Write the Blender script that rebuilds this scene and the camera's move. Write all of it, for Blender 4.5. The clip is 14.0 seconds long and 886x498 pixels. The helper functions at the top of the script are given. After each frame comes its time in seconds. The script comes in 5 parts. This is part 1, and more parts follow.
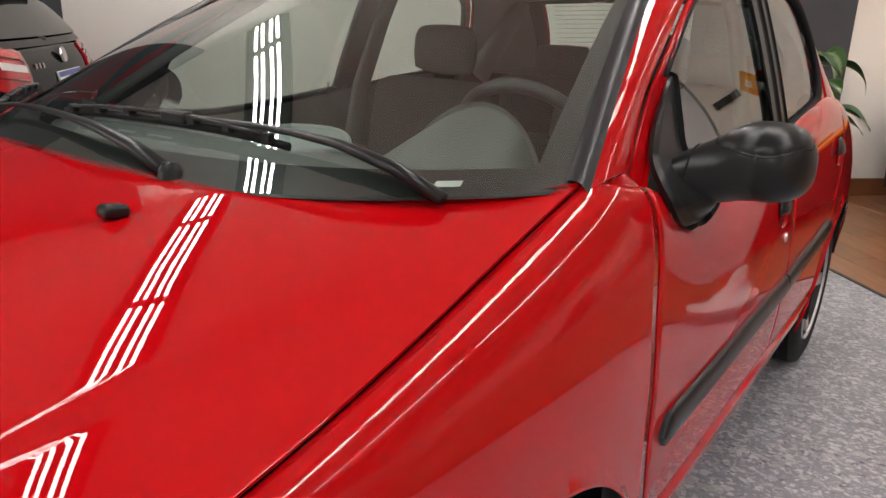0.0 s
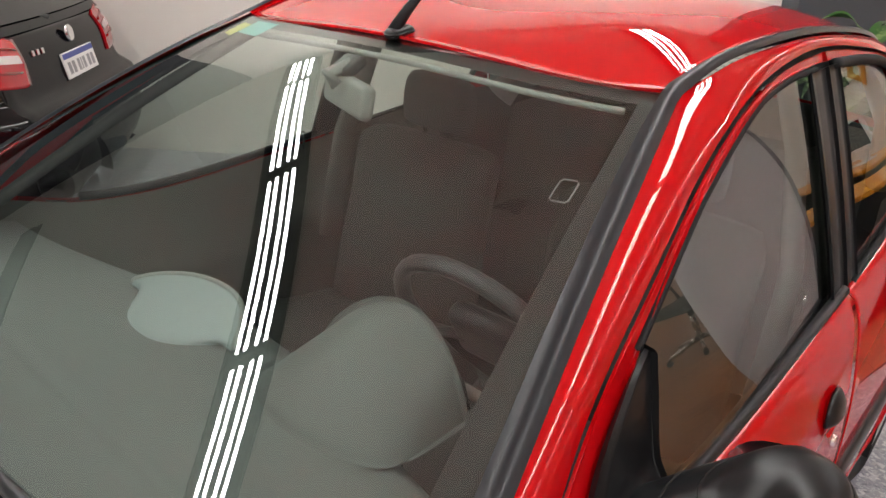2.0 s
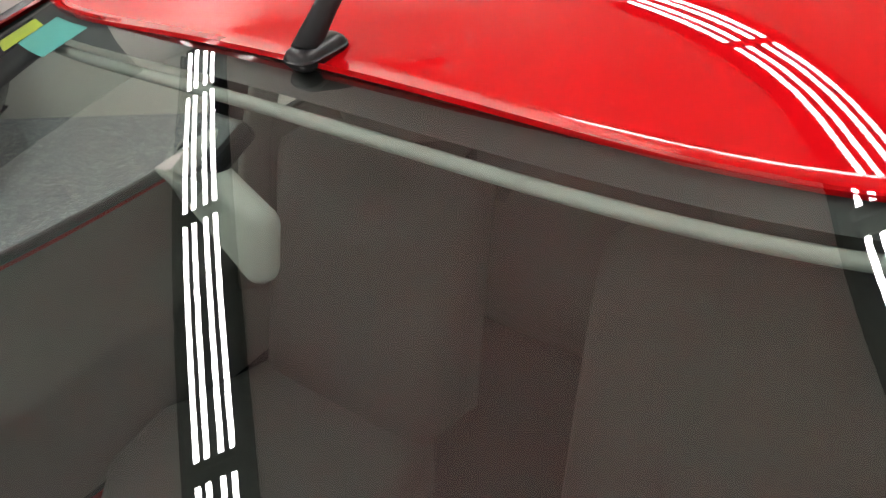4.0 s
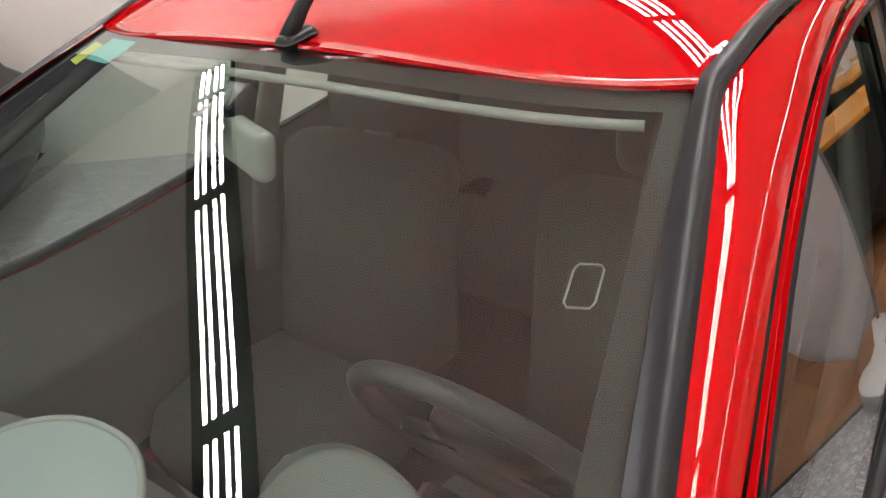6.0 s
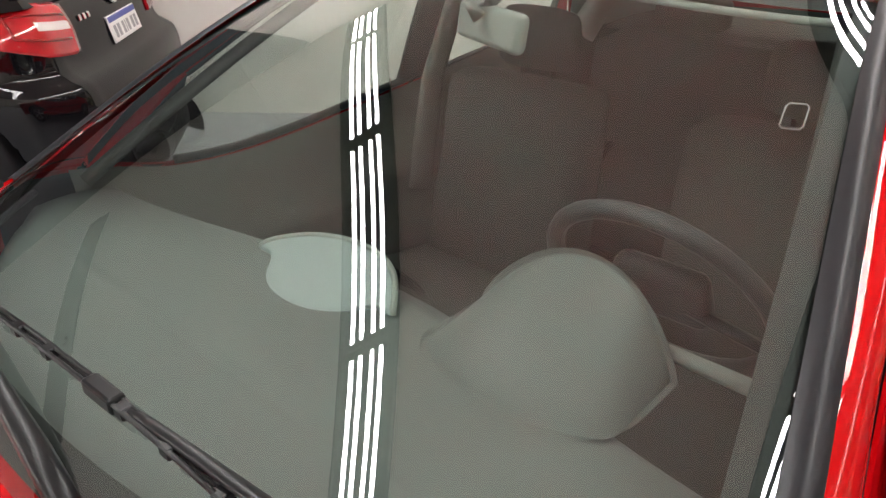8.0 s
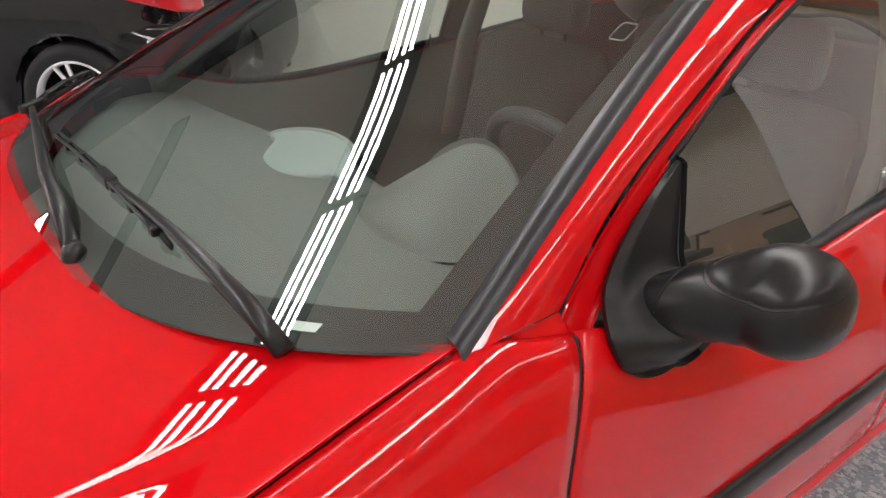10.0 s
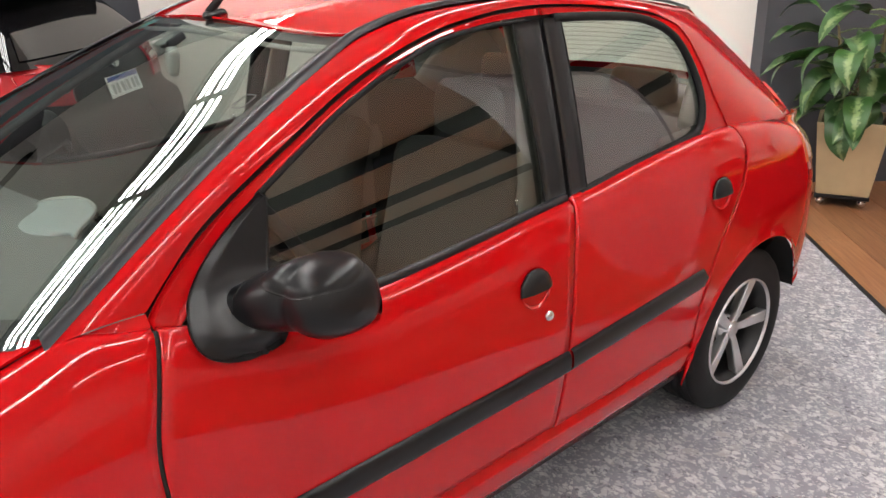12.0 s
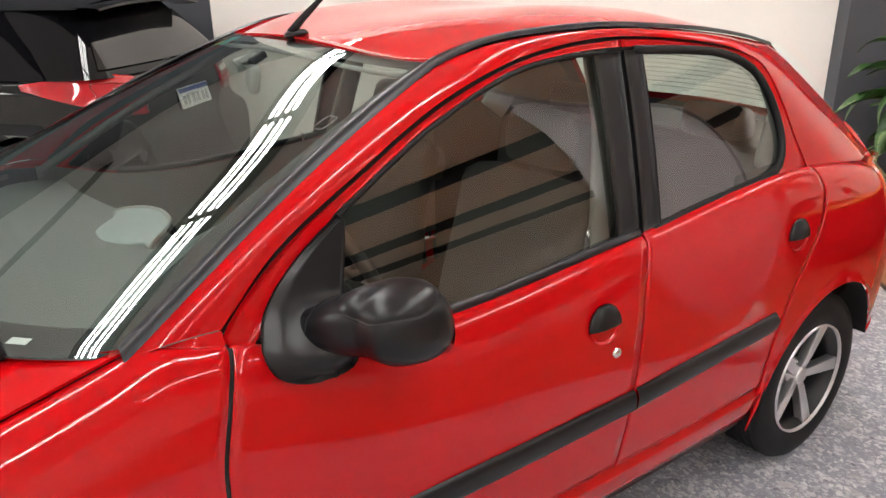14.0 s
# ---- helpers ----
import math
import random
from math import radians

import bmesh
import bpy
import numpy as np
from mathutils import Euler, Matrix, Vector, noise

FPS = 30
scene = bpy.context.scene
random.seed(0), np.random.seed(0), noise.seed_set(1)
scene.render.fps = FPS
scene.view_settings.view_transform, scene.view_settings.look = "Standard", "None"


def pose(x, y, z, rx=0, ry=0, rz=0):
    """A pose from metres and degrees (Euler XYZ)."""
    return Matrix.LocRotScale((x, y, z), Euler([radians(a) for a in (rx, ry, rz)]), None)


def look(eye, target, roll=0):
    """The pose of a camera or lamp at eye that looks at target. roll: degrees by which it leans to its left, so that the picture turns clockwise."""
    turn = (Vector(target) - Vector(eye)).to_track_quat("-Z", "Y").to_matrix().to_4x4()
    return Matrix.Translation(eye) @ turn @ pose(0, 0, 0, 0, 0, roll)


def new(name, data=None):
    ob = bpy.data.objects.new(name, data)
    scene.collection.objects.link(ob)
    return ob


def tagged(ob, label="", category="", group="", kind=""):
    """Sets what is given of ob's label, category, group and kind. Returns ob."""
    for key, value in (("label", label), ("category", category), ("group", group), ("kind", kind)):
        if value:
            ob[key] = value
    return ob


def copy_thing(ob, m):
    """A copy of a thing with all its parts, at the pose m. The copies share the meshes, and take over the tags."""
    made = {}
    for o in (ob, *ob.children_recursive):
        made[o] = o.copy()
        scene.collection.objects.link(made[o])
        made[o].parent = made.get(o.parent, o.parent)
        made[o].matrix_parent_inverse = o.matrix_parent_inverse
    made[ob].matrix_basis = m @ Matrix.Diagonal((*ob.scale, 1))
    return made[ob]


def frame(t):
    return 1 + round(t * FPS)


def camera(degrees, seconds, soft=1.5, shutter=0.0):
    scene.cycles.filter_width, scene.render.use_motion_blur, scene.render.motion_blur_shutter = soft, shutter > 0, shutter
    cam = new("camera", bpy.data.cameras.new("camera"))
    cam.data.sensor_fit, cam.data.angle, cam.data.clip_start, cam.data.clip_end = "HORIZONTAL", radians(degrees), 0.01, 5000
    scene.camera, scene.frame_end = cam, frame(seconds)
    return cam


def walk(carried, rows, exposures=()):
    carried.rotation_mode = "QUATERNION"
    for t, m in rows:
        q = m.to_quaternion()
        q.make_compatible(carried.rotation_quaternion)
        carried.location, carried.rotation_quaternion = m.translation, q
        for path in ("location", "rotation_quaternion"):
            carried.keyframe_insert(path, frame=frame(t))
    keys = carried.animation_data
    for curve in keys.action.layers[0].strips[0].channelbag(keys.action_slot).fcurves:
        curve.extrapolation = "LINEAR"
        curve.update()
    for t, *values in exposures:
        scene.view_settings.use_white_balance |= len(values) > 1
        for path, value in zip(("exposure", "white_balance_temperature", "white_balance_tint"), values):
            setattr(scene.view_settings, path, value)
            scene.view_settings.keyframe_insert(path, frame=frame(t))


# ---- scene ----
cam = camera(61.5, 14.0)
PATH = [
    (0, (1.156, -0.49, 1.237), (0.063, 1.071, 0.629), 1.7),
    (0.5, (1.293, -0.485, 1.588), (0.242, 1.028, 0.811), 1.1),
    (1, (1.307, -0.424, 1.616), (0.207, 1.034, 0.802), 1.9),
    (1.5, (1.148, -0.179, 1.626), (-0.032, 1.217, 0.814), 2.0),
    (2, (1.014, 0.114, 1.603), (-0.181, 1.486, 0.772), 2.2),
    (2.5, (0.887, 0.334, 1.621), (-0.505, 1.468, 0.739), 0.9),
    (3, (0.712, 0.468, 1.607), (-0.725, 1.511, 0.686), -0.2),
    (3.5, (0.516, 0.563, 1.617), (-0.708, 1.795, 0.625), -0.7),
    (4, (0.49, 0.658, 1.592), (-0.526, 2.012, 0.526), -1.9),
    (6.3, (0.769, 0.374, 1.608), (-0.323, 1.762, 0.67), -5.5),
    (6.5, (0.759, 0.324, 1.591), (-0.332, 1.728, 0.675), -5.3),
    (7, (0.706, 0.148, 1.585), (-0.264, 1.622, 0.644), -4.7),
    (7.5, (0.703, 0.077, 1.564), (-0.268, 1.552, 0.625), -1.8),
    (8, (0.784, 0.041, 1.548), (-0.419, 1.329, 0.604), -1.5),
    (8.2, (0.852, 0.046, 1.554), (-0.451, 1.23, 0.606), -2.4),
    (10.3, (1.368, 0.027, 1.471), (-0.08, 1.043, 0.538), 0.2),
    (10.5, (1.449, 0.08, 1.442), (-0.029, 1.057, 0.514), -0.2),
    (11, (1.668, 0.184, 1.478), (0.166, 1.181, 0.613), -1.3),
    (11.5, (1.826, 0.257, 1.512), (0.347, 1.364, 0.745), -2.6),
    (12, (1.859, 0.288, 1.531), (0.433, 1.47, 0.775), -2.5),
    (12.5, (1.853, 0.29, 1.545), (0.412, 1.465, 0.81), -2.2),
    (13, (1.835, 0.281, 1.546), (0.362, 1.433, 0.837), -1.6),
    (13.5, (1.814, 0.266, 1.543), (0.317, 1.389, 0.838), -0.8),
    (14, (1.811, 0.262, 1.543), (0.294, 1.359, 0.84), -0.8),
]
walk(cam, [(t, look(e, a, r)) for t, e, a, r in PATH],
     exposures=((0, -0.2), (1.5, 0.0), (2.5, 0.12), (4, 0.2), (6.5, 0.32), (8.2, 0.36), (10.5, 0.34), (12, 0.36), (14, 0.36)))

# ---- room axes: u runs along the back wall, v across it ----
R2 = math.sqrt(0.5)


def uv(u, v, z=0.0):
    """A place in the world from the room's own axes."""
    return Vector(((u + v) * R2, (u - v) * R2, z))


CEIL = 3.4
ROWS_U = (-7.8, -5.9, -0.60, 2.12)                     # lit rows of ceiling lamps; -7.8 is unseen, added to brighten the ceiling
DEEP_U = (4.95, 7.9, 11.5, 14.8)                       # lit rows in deeper channels
DARK_U = (-3.45,)                                # a row with no tubes in it

world = bpy.data.worlds.new("world")
scene.world = world
world.use_nodes = True
world.node_tree.nodes["Background"].inputs[0].default_value = (0.9, 0.95, 1.0, 1)
world.node_tree.nodes["Background"].inputs[1].default_value = 0.02
TUBE_POWER = 38.0


# ---- materials ----
def mat(name, colour, rough=0.5, metal=0.0, coat=0.0, vary=0.0, scale=8.0, bump=0.0, bscale=200.0, spec=0.5):
    m = bpy.data.materials.new(name)
    m.use_nodes = True
    nt = m.node_tree
    b = nt.nodes["Principled BSDF"]
    b.inputs["Base Color"].default_value = (*colour, 1)
    b.inputs["Roughness"].default_value = rough
    b.inputs["Metallic"].default_value = metal
    b.inputs["Specular IOR Level"].default_value = spec
    b.inputs["Coat Weight"].default_value = coat
    b.inputs["Coat Roughness"].default_value = 0.015
    tc = nt.nodes.new("ShaderNodeTexCoord")
    if vary > 0:
        n1 = nt.nodes.new("ShaderNodeTexNoise")
        n1.inputs["Scale"].default_value = scale
        n1.inputs["Detail"].default_value = 6
        nt.links.new(tc.outputs["Object"], n1.inputs["Vector"])
        mix = nt.nodes.new("ShaderNodeMix")
        mix.data_type = "RGBA"
        mix.inputs[6].default_value = (*[c * (1 - vary) for c in colour], 1)
        mix.inputs[7].default_value = (*[min(1, c * (1 + vary)) for c in colour], 1)
        nt.links.new(n1.outputs["Fac"], mix.inputs[0])
        nt.links.new(mix.outputs[2], b.inputs["Base Color"])
        rr = nt.nodes.new("ShaderNodeMapRange")
        rr.inputs[3].default_value = max(0.02, rough - min(0.08, 0.4 * vary))
        rr.inputs[4].default_value = min(1, rough + min(0.08, 0.4 * vary))
        nt.links.new(n1.outputs["Fac"], rr.inputs[0])
        nt.links.new(rr.outputs[0], b.inputs["Roughness"])
    if bump > 0:
        n2 = nt.nodes.new("ShaderNodeTexNoise")
        n2.inputs["Scale"].default_value = bscale
        n2.inputs["Detail"].default_value = 3
        nt.links.new(tc.outputs["Object"], n2.inputs["Vector"])
        bp = nt.nodes.new("ShaderNodeBump")
        bp.inputs["Strength"].default_value = bump
        bp.inputs["Distance"].default_value = 0.002
        nt.links.new(n2.outputs["Fac"], bp.inputs["Height"])
        nt.links.new(bp.outputs["Normal"], b.inputs["Normal"])
    return m


def glass_mat(name, tint, f0=0.10, rough=0.0):
    m = bpy.data.materials.new(name)
    m.use_nodes = True
    nt = m.node_tree
    nt.nodes.remove(nt.nodes["Principled BSDF"])
    out = nt.nodes["Material Output"]
    tr = nt.nodes.new("ShaderNodeBsdfTransparent")
    tr.inputs[0].default_value = (*tint, 1)
    gl = nt.nodes.new("ShaderNodeBsdfGlossy")
    gl.inputs["Roughness"].default_value = rough
    lw = nt.nodes.new("ShaderNodeLayerWeight")
    lw.inputs[0].default_value = 0.5
    pw = nt.nodes.new("ShaderNodeMath")
    pw.operation = "POWER"
    pw.inputs[1].default_value = 5.0
    nt.links.new(lw.outputs["Facing"], pw.inputs[0])
    fr = nt.nodes.new("ShaderNodeMath")
    fr.operation = "MULTIPLY_ADD"
    fr.inputs[1].default_value = 1.0 - f0
    fr.inputs[2].default_value = f0
    nt.links.new(pw.outputs[0], fr.inputs[0])
    mx = nt.nodes.new("ShaderNodeMixShader")
    nt.links.new(fr.outputs[0], mx.inputs[0])
    nt.links.new(tr.outputs[0], mx.inputs[1])
    nt.links.new(gl.outputs[0], mx.inputs[2])
    nt.links.new(mx.outputs[0], out.inputs[0])
    return m


def emit_mat(name, colour, power):
    m = bpy.data.materials.new(name)
    m.use_nodes = True
    nt = m.node_tree
    nt.nodes.remove(nt.nodes["Principled BSDF"])
    e = nt.nodes.new("ShaderNodeEmission")
    e.inputs[0].default_value = (*colour, 1)
    e.inputs[1].default_value = power
    nt.links.new(e.outputs[0], nt.nodes["Material Output"].inputs[0])
    return m


def terrazzo_mat():
    m = mat("terrazzo", (0.42, 0.43, 0.46), rough=0.28)
    nt = m.node_tree
    b = nt.nodes["Principled BSDF"]
    tc = nt.nodes.new("ShaderNodeTexCoord")
    warp = nt.nodes.new("ShaderNodeTexNoise")
    warp.inputs["Scale"].default_value = 40
    nt.links.new(tc.outputs["Object"], warp.inputs["Vector"])
    add = nt.nodes.new("ShaderNodeMix")
    add.data_type = "VECTOR"
    add.inputs[0].default_value = 0.02
    nt.links.new(tc.outputs["Object"], add.inputs[4])
    nt.links.new(warp.outputs["Color"], add.inputs[5])
    cloud = nt.nodes.new("ShaderNodeTexNoise")
    cloud.inputs["Scale"].default_value = 9
    cloud.inputs["Detail"].default_value = 8
    cloud.inputs["Roughness"].default_value = 0.7
    nt.links.new(tc.outputs["Object"], cloud.inputs["Vector"])
    ramp0 = nt.nodes.new("ShaderNodeValToRGB")
    ramp0.color_ramp.elements[0].position, ramp0.color_ramp.elements[0].color = 0.3, (0.23, 0.23, 0.27, 1)
    ramp0.color_ramp.elements[1].position, ramp0.color_ramp.elements[1].color = 0.7, (0.34, 0.34, 0.38, 1)
    nt.links.new(cloud.outputs["Fac"], ramp0.inputs[0])
    base = ramp0.outputs[0]
    # broken chips: whole cells picked by chance, eaten back from their edges
    for scale, share, gap, col, turn in ((22, 0.08, 0.08, (0.50, 0.48, 0.47), 0.3), (40, 0.22, 0.08, (0.66, 0.66, 0.66), 1.1), (60, 0.08, 0.10, (0.10, 0.10, 0.13), 2.0), (70, 0.24, 0.07, (0.70, 0.70, 0.69), 0.7), (125, 0.26, 0.05, (0.55, 0.55, 0.58), 1.7)):
        mp = nt.nodes.new("ShaderNodeMapping")
        mp.inputs["Rotation"].default_value = (0, 0, turn)
        mp.inputs["Scale"].default_value = (1.0, 1.3, 1.0)
        nt.links.new(add.outputs[1], mp.inputs["Vector"])
        vo = nt.nodes.new("ShaderNodeTexVoronoi")
        ve = nt.nodes.new("ShaderNodeTexVoronoi")
        ve.feature = "DISTANCE_TO_EDGE"
        for v in (vo, ve):
            v.inputs["Scale"].default_value = scale
            nt.links.new(mp.outputs[0], v.inputs["Vector"])
        sz = nt.nodes.new("ShaderNodeSeparateColor")
        nt.links.new(vo.outputs["Color"], sz.inputs[0])
        pick = nt.nodes.new("ShaderNodeMath")
        pick.operation = "LESS_THAN"
        pick.inputs[1].default_value = share
        nt.links.new(sz.outputs[0], pick.inputs[0])
        mr = nt.nodes.new("ShaderNodeMapRange")
        mr.inputs[1].default_value, mr.inputs[2].default_value = gap * 0.6, gap * 1.2
        nt.links.new(ve.outputs["Distance"], mr.inputs[0])
        both = nt.nodes.new("ShaderNodeMath")
        both.operation = "MULTIPLY"
        nt.links.new(pick.outputs[0], both.inputs[0])
        nt.links.new(mr.outputs[0], both.inputs[1])
        fade = nt.nodes.new("ShaderNodeMath")
        fade.operation = "MULTIPLY_ADD"
        nt.links.new(sz.outputs[1], fade.inputs[0])
        fade.inputs[1].default_value, fade.inputs[2].default_value = 0.55, 0.3
        alpha = nt.nodes.new("ShaderNodeMath")
        alpha.operation = "MULTIPLY"
        nt.links.new(both.outputs[0], alpha.inputs[0])
        nt.links.new(fade.outputs[0], alpha.inputs[1])
        mx = nt.nodes.new("ShaderNodeMix")
        mx.data_type = "RGBA"
        nt.links.new(alpha.outputs[0], mx.inputs[0])
        nt.links.new(base, mx.inputs[6])
        mx.inputs[7].default_value = (*col, 1)
        base = mx.outputs[2]
    nt.links.new(base, b.inputs["Base Color"])
    return m


def wood_mat():
    m = mat("wood_floor", (0.36, 0.17, 0.08), rough=0.3)
    nt = m.node_tree
    b = nt.nodes["Principled BSDF"]
    tc = nt.nodes.new("ShaderNodeTexCoord")
    mp = nt.nodes.new("ShaderNodeMapping")
    mp.inputs["Scale"].default_value = (22, 1.2, 1)
    nt.links.new(tc.outputs["Object"], mp.inputs["Vector"])
    n = nt.nodes.new("ShaderNodeTexNoise")
    n.inputs["Scale"].default_value = 3
    n.inputs["Detail"].default_value = 8
    nt.links.new(mp.outputs[0], n.inputs["Vector"])
    info = nt.nodes.new("ShaderNodeObjectInfo")
    rp = nt.nodes.new("ShaderNodeValToRGB")
    rp.color_ramp.elements[0].position, rp.color_ramp.elements[0].color = 0.3, (0.22, 0.095, 0.042, 1)
    rp.color_ramp.elements[1].position, rp.color_ramp.elements[1].color = 0.75, (0.36, 0.17, 0.08, 1)
    nt.links.new(n.outputs["Fac"], rp.inputs[0])
    hs = nt.nodes.new("ShaderNodeHueSaturation")
    mr = nt.nodes.new("ShaderNodeMapRange")
    mr.inputs[3].default_value, mr.inputs[4].default_value = 0.85, 1.15
    nt.links.new(info.outputs["Random"], mr.inputs[0])
    nt.links.new(mr.outputs[0], hs.inputs["Value"])
    nt.links.new(rp.outputs[0], hs.inputs["Color"])
    nt.links.new(hs.outputs[0], b.inputs["Base Color"])
    return m


M_RED = mat("red_paint", (0.47, 0.0026, 0.005), rough=0.42, coat=1.0, spec=0.0)
M_RED.node_tree.nodes["Principled BSDF"].inputs["Coat IOR"].default_value = 1.46
M_BLACKPAINT = mat("black_paint", (0.004, 0.004, 0.005), rough=0.4, coat=0.8, spec=0.0)
M_PLASTIC = mat("black_plastic", (0.008, 0.008, 0.009), rough=0.30, vary=0.05, scale=30, bump=0.03, bscale=900, spec=0.32)
M_RUBBER = mat("rubber", (0.009, 0.009, 0.010), rough=0.65, vary=0.2, scale=15, spec=0.25)
M_MOULD = mat("satin_moulding", (0.012, 0.012, 0.015), rough=0.36, vary=0.1, scale=20, spec=0.4)
# near-black: stands in for shade in gaps and hollows, also colours hidden parts
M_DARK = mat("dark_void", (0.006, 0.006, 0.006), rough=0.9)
M_FRIT = mat("ceramic_band", (0.010, 0.009, 0.009), rough=0.5)
M_GLASS = glass_mat("windscreen_glass", (0.80, 0.88, 0.84), f0=0.14)
M_SIDEGLASS = glass_mat("side_glass", (0.78, 0.86, 0.82), f0=0.19)
M_DASH = mat("dash_plastic", (0.135, 0.14, 0.136), rough=0.55, vary=0.08, scale=9, bump=0.05, bscale=500)
M_DASHLIGHT = mat("pod_plastic", (0.30, 0.33, 0.33), rough=0.45, vary=0.06, scale=14, bump=0.04, bscale=500)
M_TRIM = mat("grey_trim", (0.30, 0.30, 0.28), rough=0.6, vary=0.06, scale=10, bump=0.15, bscale=500)
M_FABRIC = mat("seat_fabric", (0.060, 0.058, 0.053), rough=0.9, vary=0.25, scale=60, bump=0.15, bscale=400)
M_DOORTRIM = mat("door_trim", (0.16, 0.155, 0.14), rough=0.8, vary=0.12, scale=20, bump=0.1, bscale=400)
M_LINER = mat("headliner", (0.42, 0.41, 0.38), rough=0.95, vary=0.06, scale=30, bump=0.2, bscale=600)
M_ALLOY = mat("machined_alloy", (0.62, 0.62, 0.63), rough=0.36, metal=1.0, vary=0.06, scale=40)
M_ALLOYDARK = mat("black_alloy", (0.006, 0.006, 0.007), rough=0.45)
M_CHROME = mat("chrome", (0.75, 0.75, 0.76), rough=0.12, metal=1.0)
M_WALL = mat("cream_wall", (0.83, 0.80, 0.745), rough=0.7, vary=0.03, scale=1.2, bump=0.1, bscale=120)
M_GREYWALL = mat("dark_grey_wall", (0.055, 0.058, 0.068), rough=0.65, vary=0.08, scale=1.5, bump=0.1, bscale=120)
M_CEIL = mat("ceiling_paint", (0.86, 0.83, 0.77), rough=0.8, vary=0.03, scale=1.0)
M_SLOT = mat("lamp_slot", (0.0012, 0.0012, 0.002), rough=1.0, spec=0.0)
M_TUBE = emit_mat("tube_glow", (1.0, 0.98, 0.95), TUBE_POWER)
M_TERRAZZO = terrazzo_mat()
M_WOOD = wood_mat()
M_BASEBOARD = mat("baseboard_wood", (0.20, 0.075, 0.03), rough=0.4, vary=0.2, scale=6)
M_POT = mat("limestone_pot", (0.50, 0.38, 0.22), rough=0.75, vary=0.18, scale=7, bump=0.3, bscale=80)
M_SOIL = mat("soil", (0.03, 0.02, 0.014), rough=0.95, vary=0.4, scale=40)
M_STEM = mat("stem", (0.16, 0.13, 0.06), rough=0.7, vary=0.3, scale=30)
M_REDLENS = mat("red_lens", (0.42, 0.006, 0.012), rough=0.08, coat=1.0, vary=0.3, scale=10)
M_CLEARLENS = mat("clear_lens", (0.62, 0.55, 0.53), rough=0.1, coat=1.0)
M_WHITE = mat("white_plastic", (0.75, 0.75, 0.74), rough=0.4)
M_BLUE = mat("blue_plate_band", (0.06, 0.08, 0.30), rough=0.4)
M_GREYMARK = mat("grey_mark", (0.28, 0.28, 0.29), rough=0.5)
M_CYAN = mat("cyan_sticker", (0.13, 0.52, 0.50), rough=0.5, vary=0.08, scale=60)
M_YELLOW = mat("yellow_sticker", (0.62, 0.66, 0.05), rough=0.5, vary=0.08, scale=60)
M_ORANGE = mat("orange_laminate", (0.75, 0.30, 0.02), rough=0.35, vary=0.05)
M_DESK = mat("black_laminate", (0.012, 0.012, 0.013), rough=0.35, vary=0.1)
M_CALIPER = mat("red_caliper", (0.55, 0.01, 0.01), rough=0.35)
M_ORANGELENS = mat("orange_lens", (0.60, 0.16, 0.06), rough=0.1, coat=1.0)


# ---- mesh helpers ----
def mesh_part(name, verts, faces, material, parent=None, label="", smooth=True):
    me = bpy.data.meshes.new(name)
    me.from_pydata([tuple(v) for v in verts], [], faces)
    me.materials.append(material)
    if smooth:
        me.polygons.foreach_set("use_smooth", [True] * len(me.polygons))
    me.update()
    ob = new(name, me)
    if parent:
        ob.parent = parent
        ob.matrix_parent_inverse = Matrix.Translation(-world_place(parent))
    if label:
        ob["label"] = label
    return ob


def world_place(ob):
    return ob.location.copy() if ob.type == "EMPTY" else Vector((0, 0, 0))


def thing(name, place, label, category, group="", kind=""):
    ob = new(name)
    ob.location = place
    ob.empty_display_size = 0.1
    return tagged(ob, label, category, group, kind)


def grid_faces(nu, nv, flip=False):
    out = []
    for i in range(nu - 1):
        for j in range(nv - 1):
            a, b, c, d = i * nv + j, i * nv + j + 1, (i + 1) * nv + j + 1, (i + 1) * nv + j
            out.append((d, c, b, a) if flip else (a, b, c, d))
    return out


def patch(name, f, nu, nv, material, parent, label="", thick=0.0, flip=False):
    """A surface f(a, b) over the unit square, made a sheet with a turned-in rim."""
    vs = [Vector(f(i / (nu - 1), j / (nv - 1))) for i in range(nu) for j in range(nv)]
    fs = grid_faces(nu, nv, flip)
    ob = mesh_part(name, vs, fs, material, parent, label)
    if thick:
        me = ob.data
        ns = [v.normal.copy() for v in me.vertices]
        rim = [i * nv for i in range(nu)] + [(nu - 1) * nv + j for j in range(1, nv)] + [i * nv + nv - 1 for i in range(nu - 2, -1, -1)] + [j for j in range(nv - 2, 0, -1)]
        base = len(vs)
        allv = vs + [vs[k] - ns[k] * thick for k in rim]
        n = len(rim)
        for k in range(n):
            k2 = (k + 1) % n
            q = (rim[k2], rim[k], base + k, base + k2)
            fs.append(q[::-1] if not flip else q)
        nm = bpy.data.meshes.new(name)
        nm.from_pydata([tuple(v) for v in allv], [], fs)
        nm.materials.append(material)
        flags = [True] * ((nu - 1) * (nv - 1)) + [False] * n
        nm.polygons.foreach_set("use_smooth", flags)
        nm.update()
        ob.data = nm
        bpy.data.meshes.remove(me)
    return ob


def bm_part(name, bm, material, parent=None, label="", smooth=False):
    me = bpy.data.meshes.new(name)
    bm.to_mesh(me)
    bm.free()
    me.materials.append(material)
    if smooth:
        me.polygons.foreach_set("use_smooth", [True] * len(me.polygons))
    ob = new(name, me)
    if parent:
        ob.parent = parent
        ob.matrix_parent_inverse = Matrix.Translation(-world_place(parent))
    if label:
        ob["label"] = label
    return ob


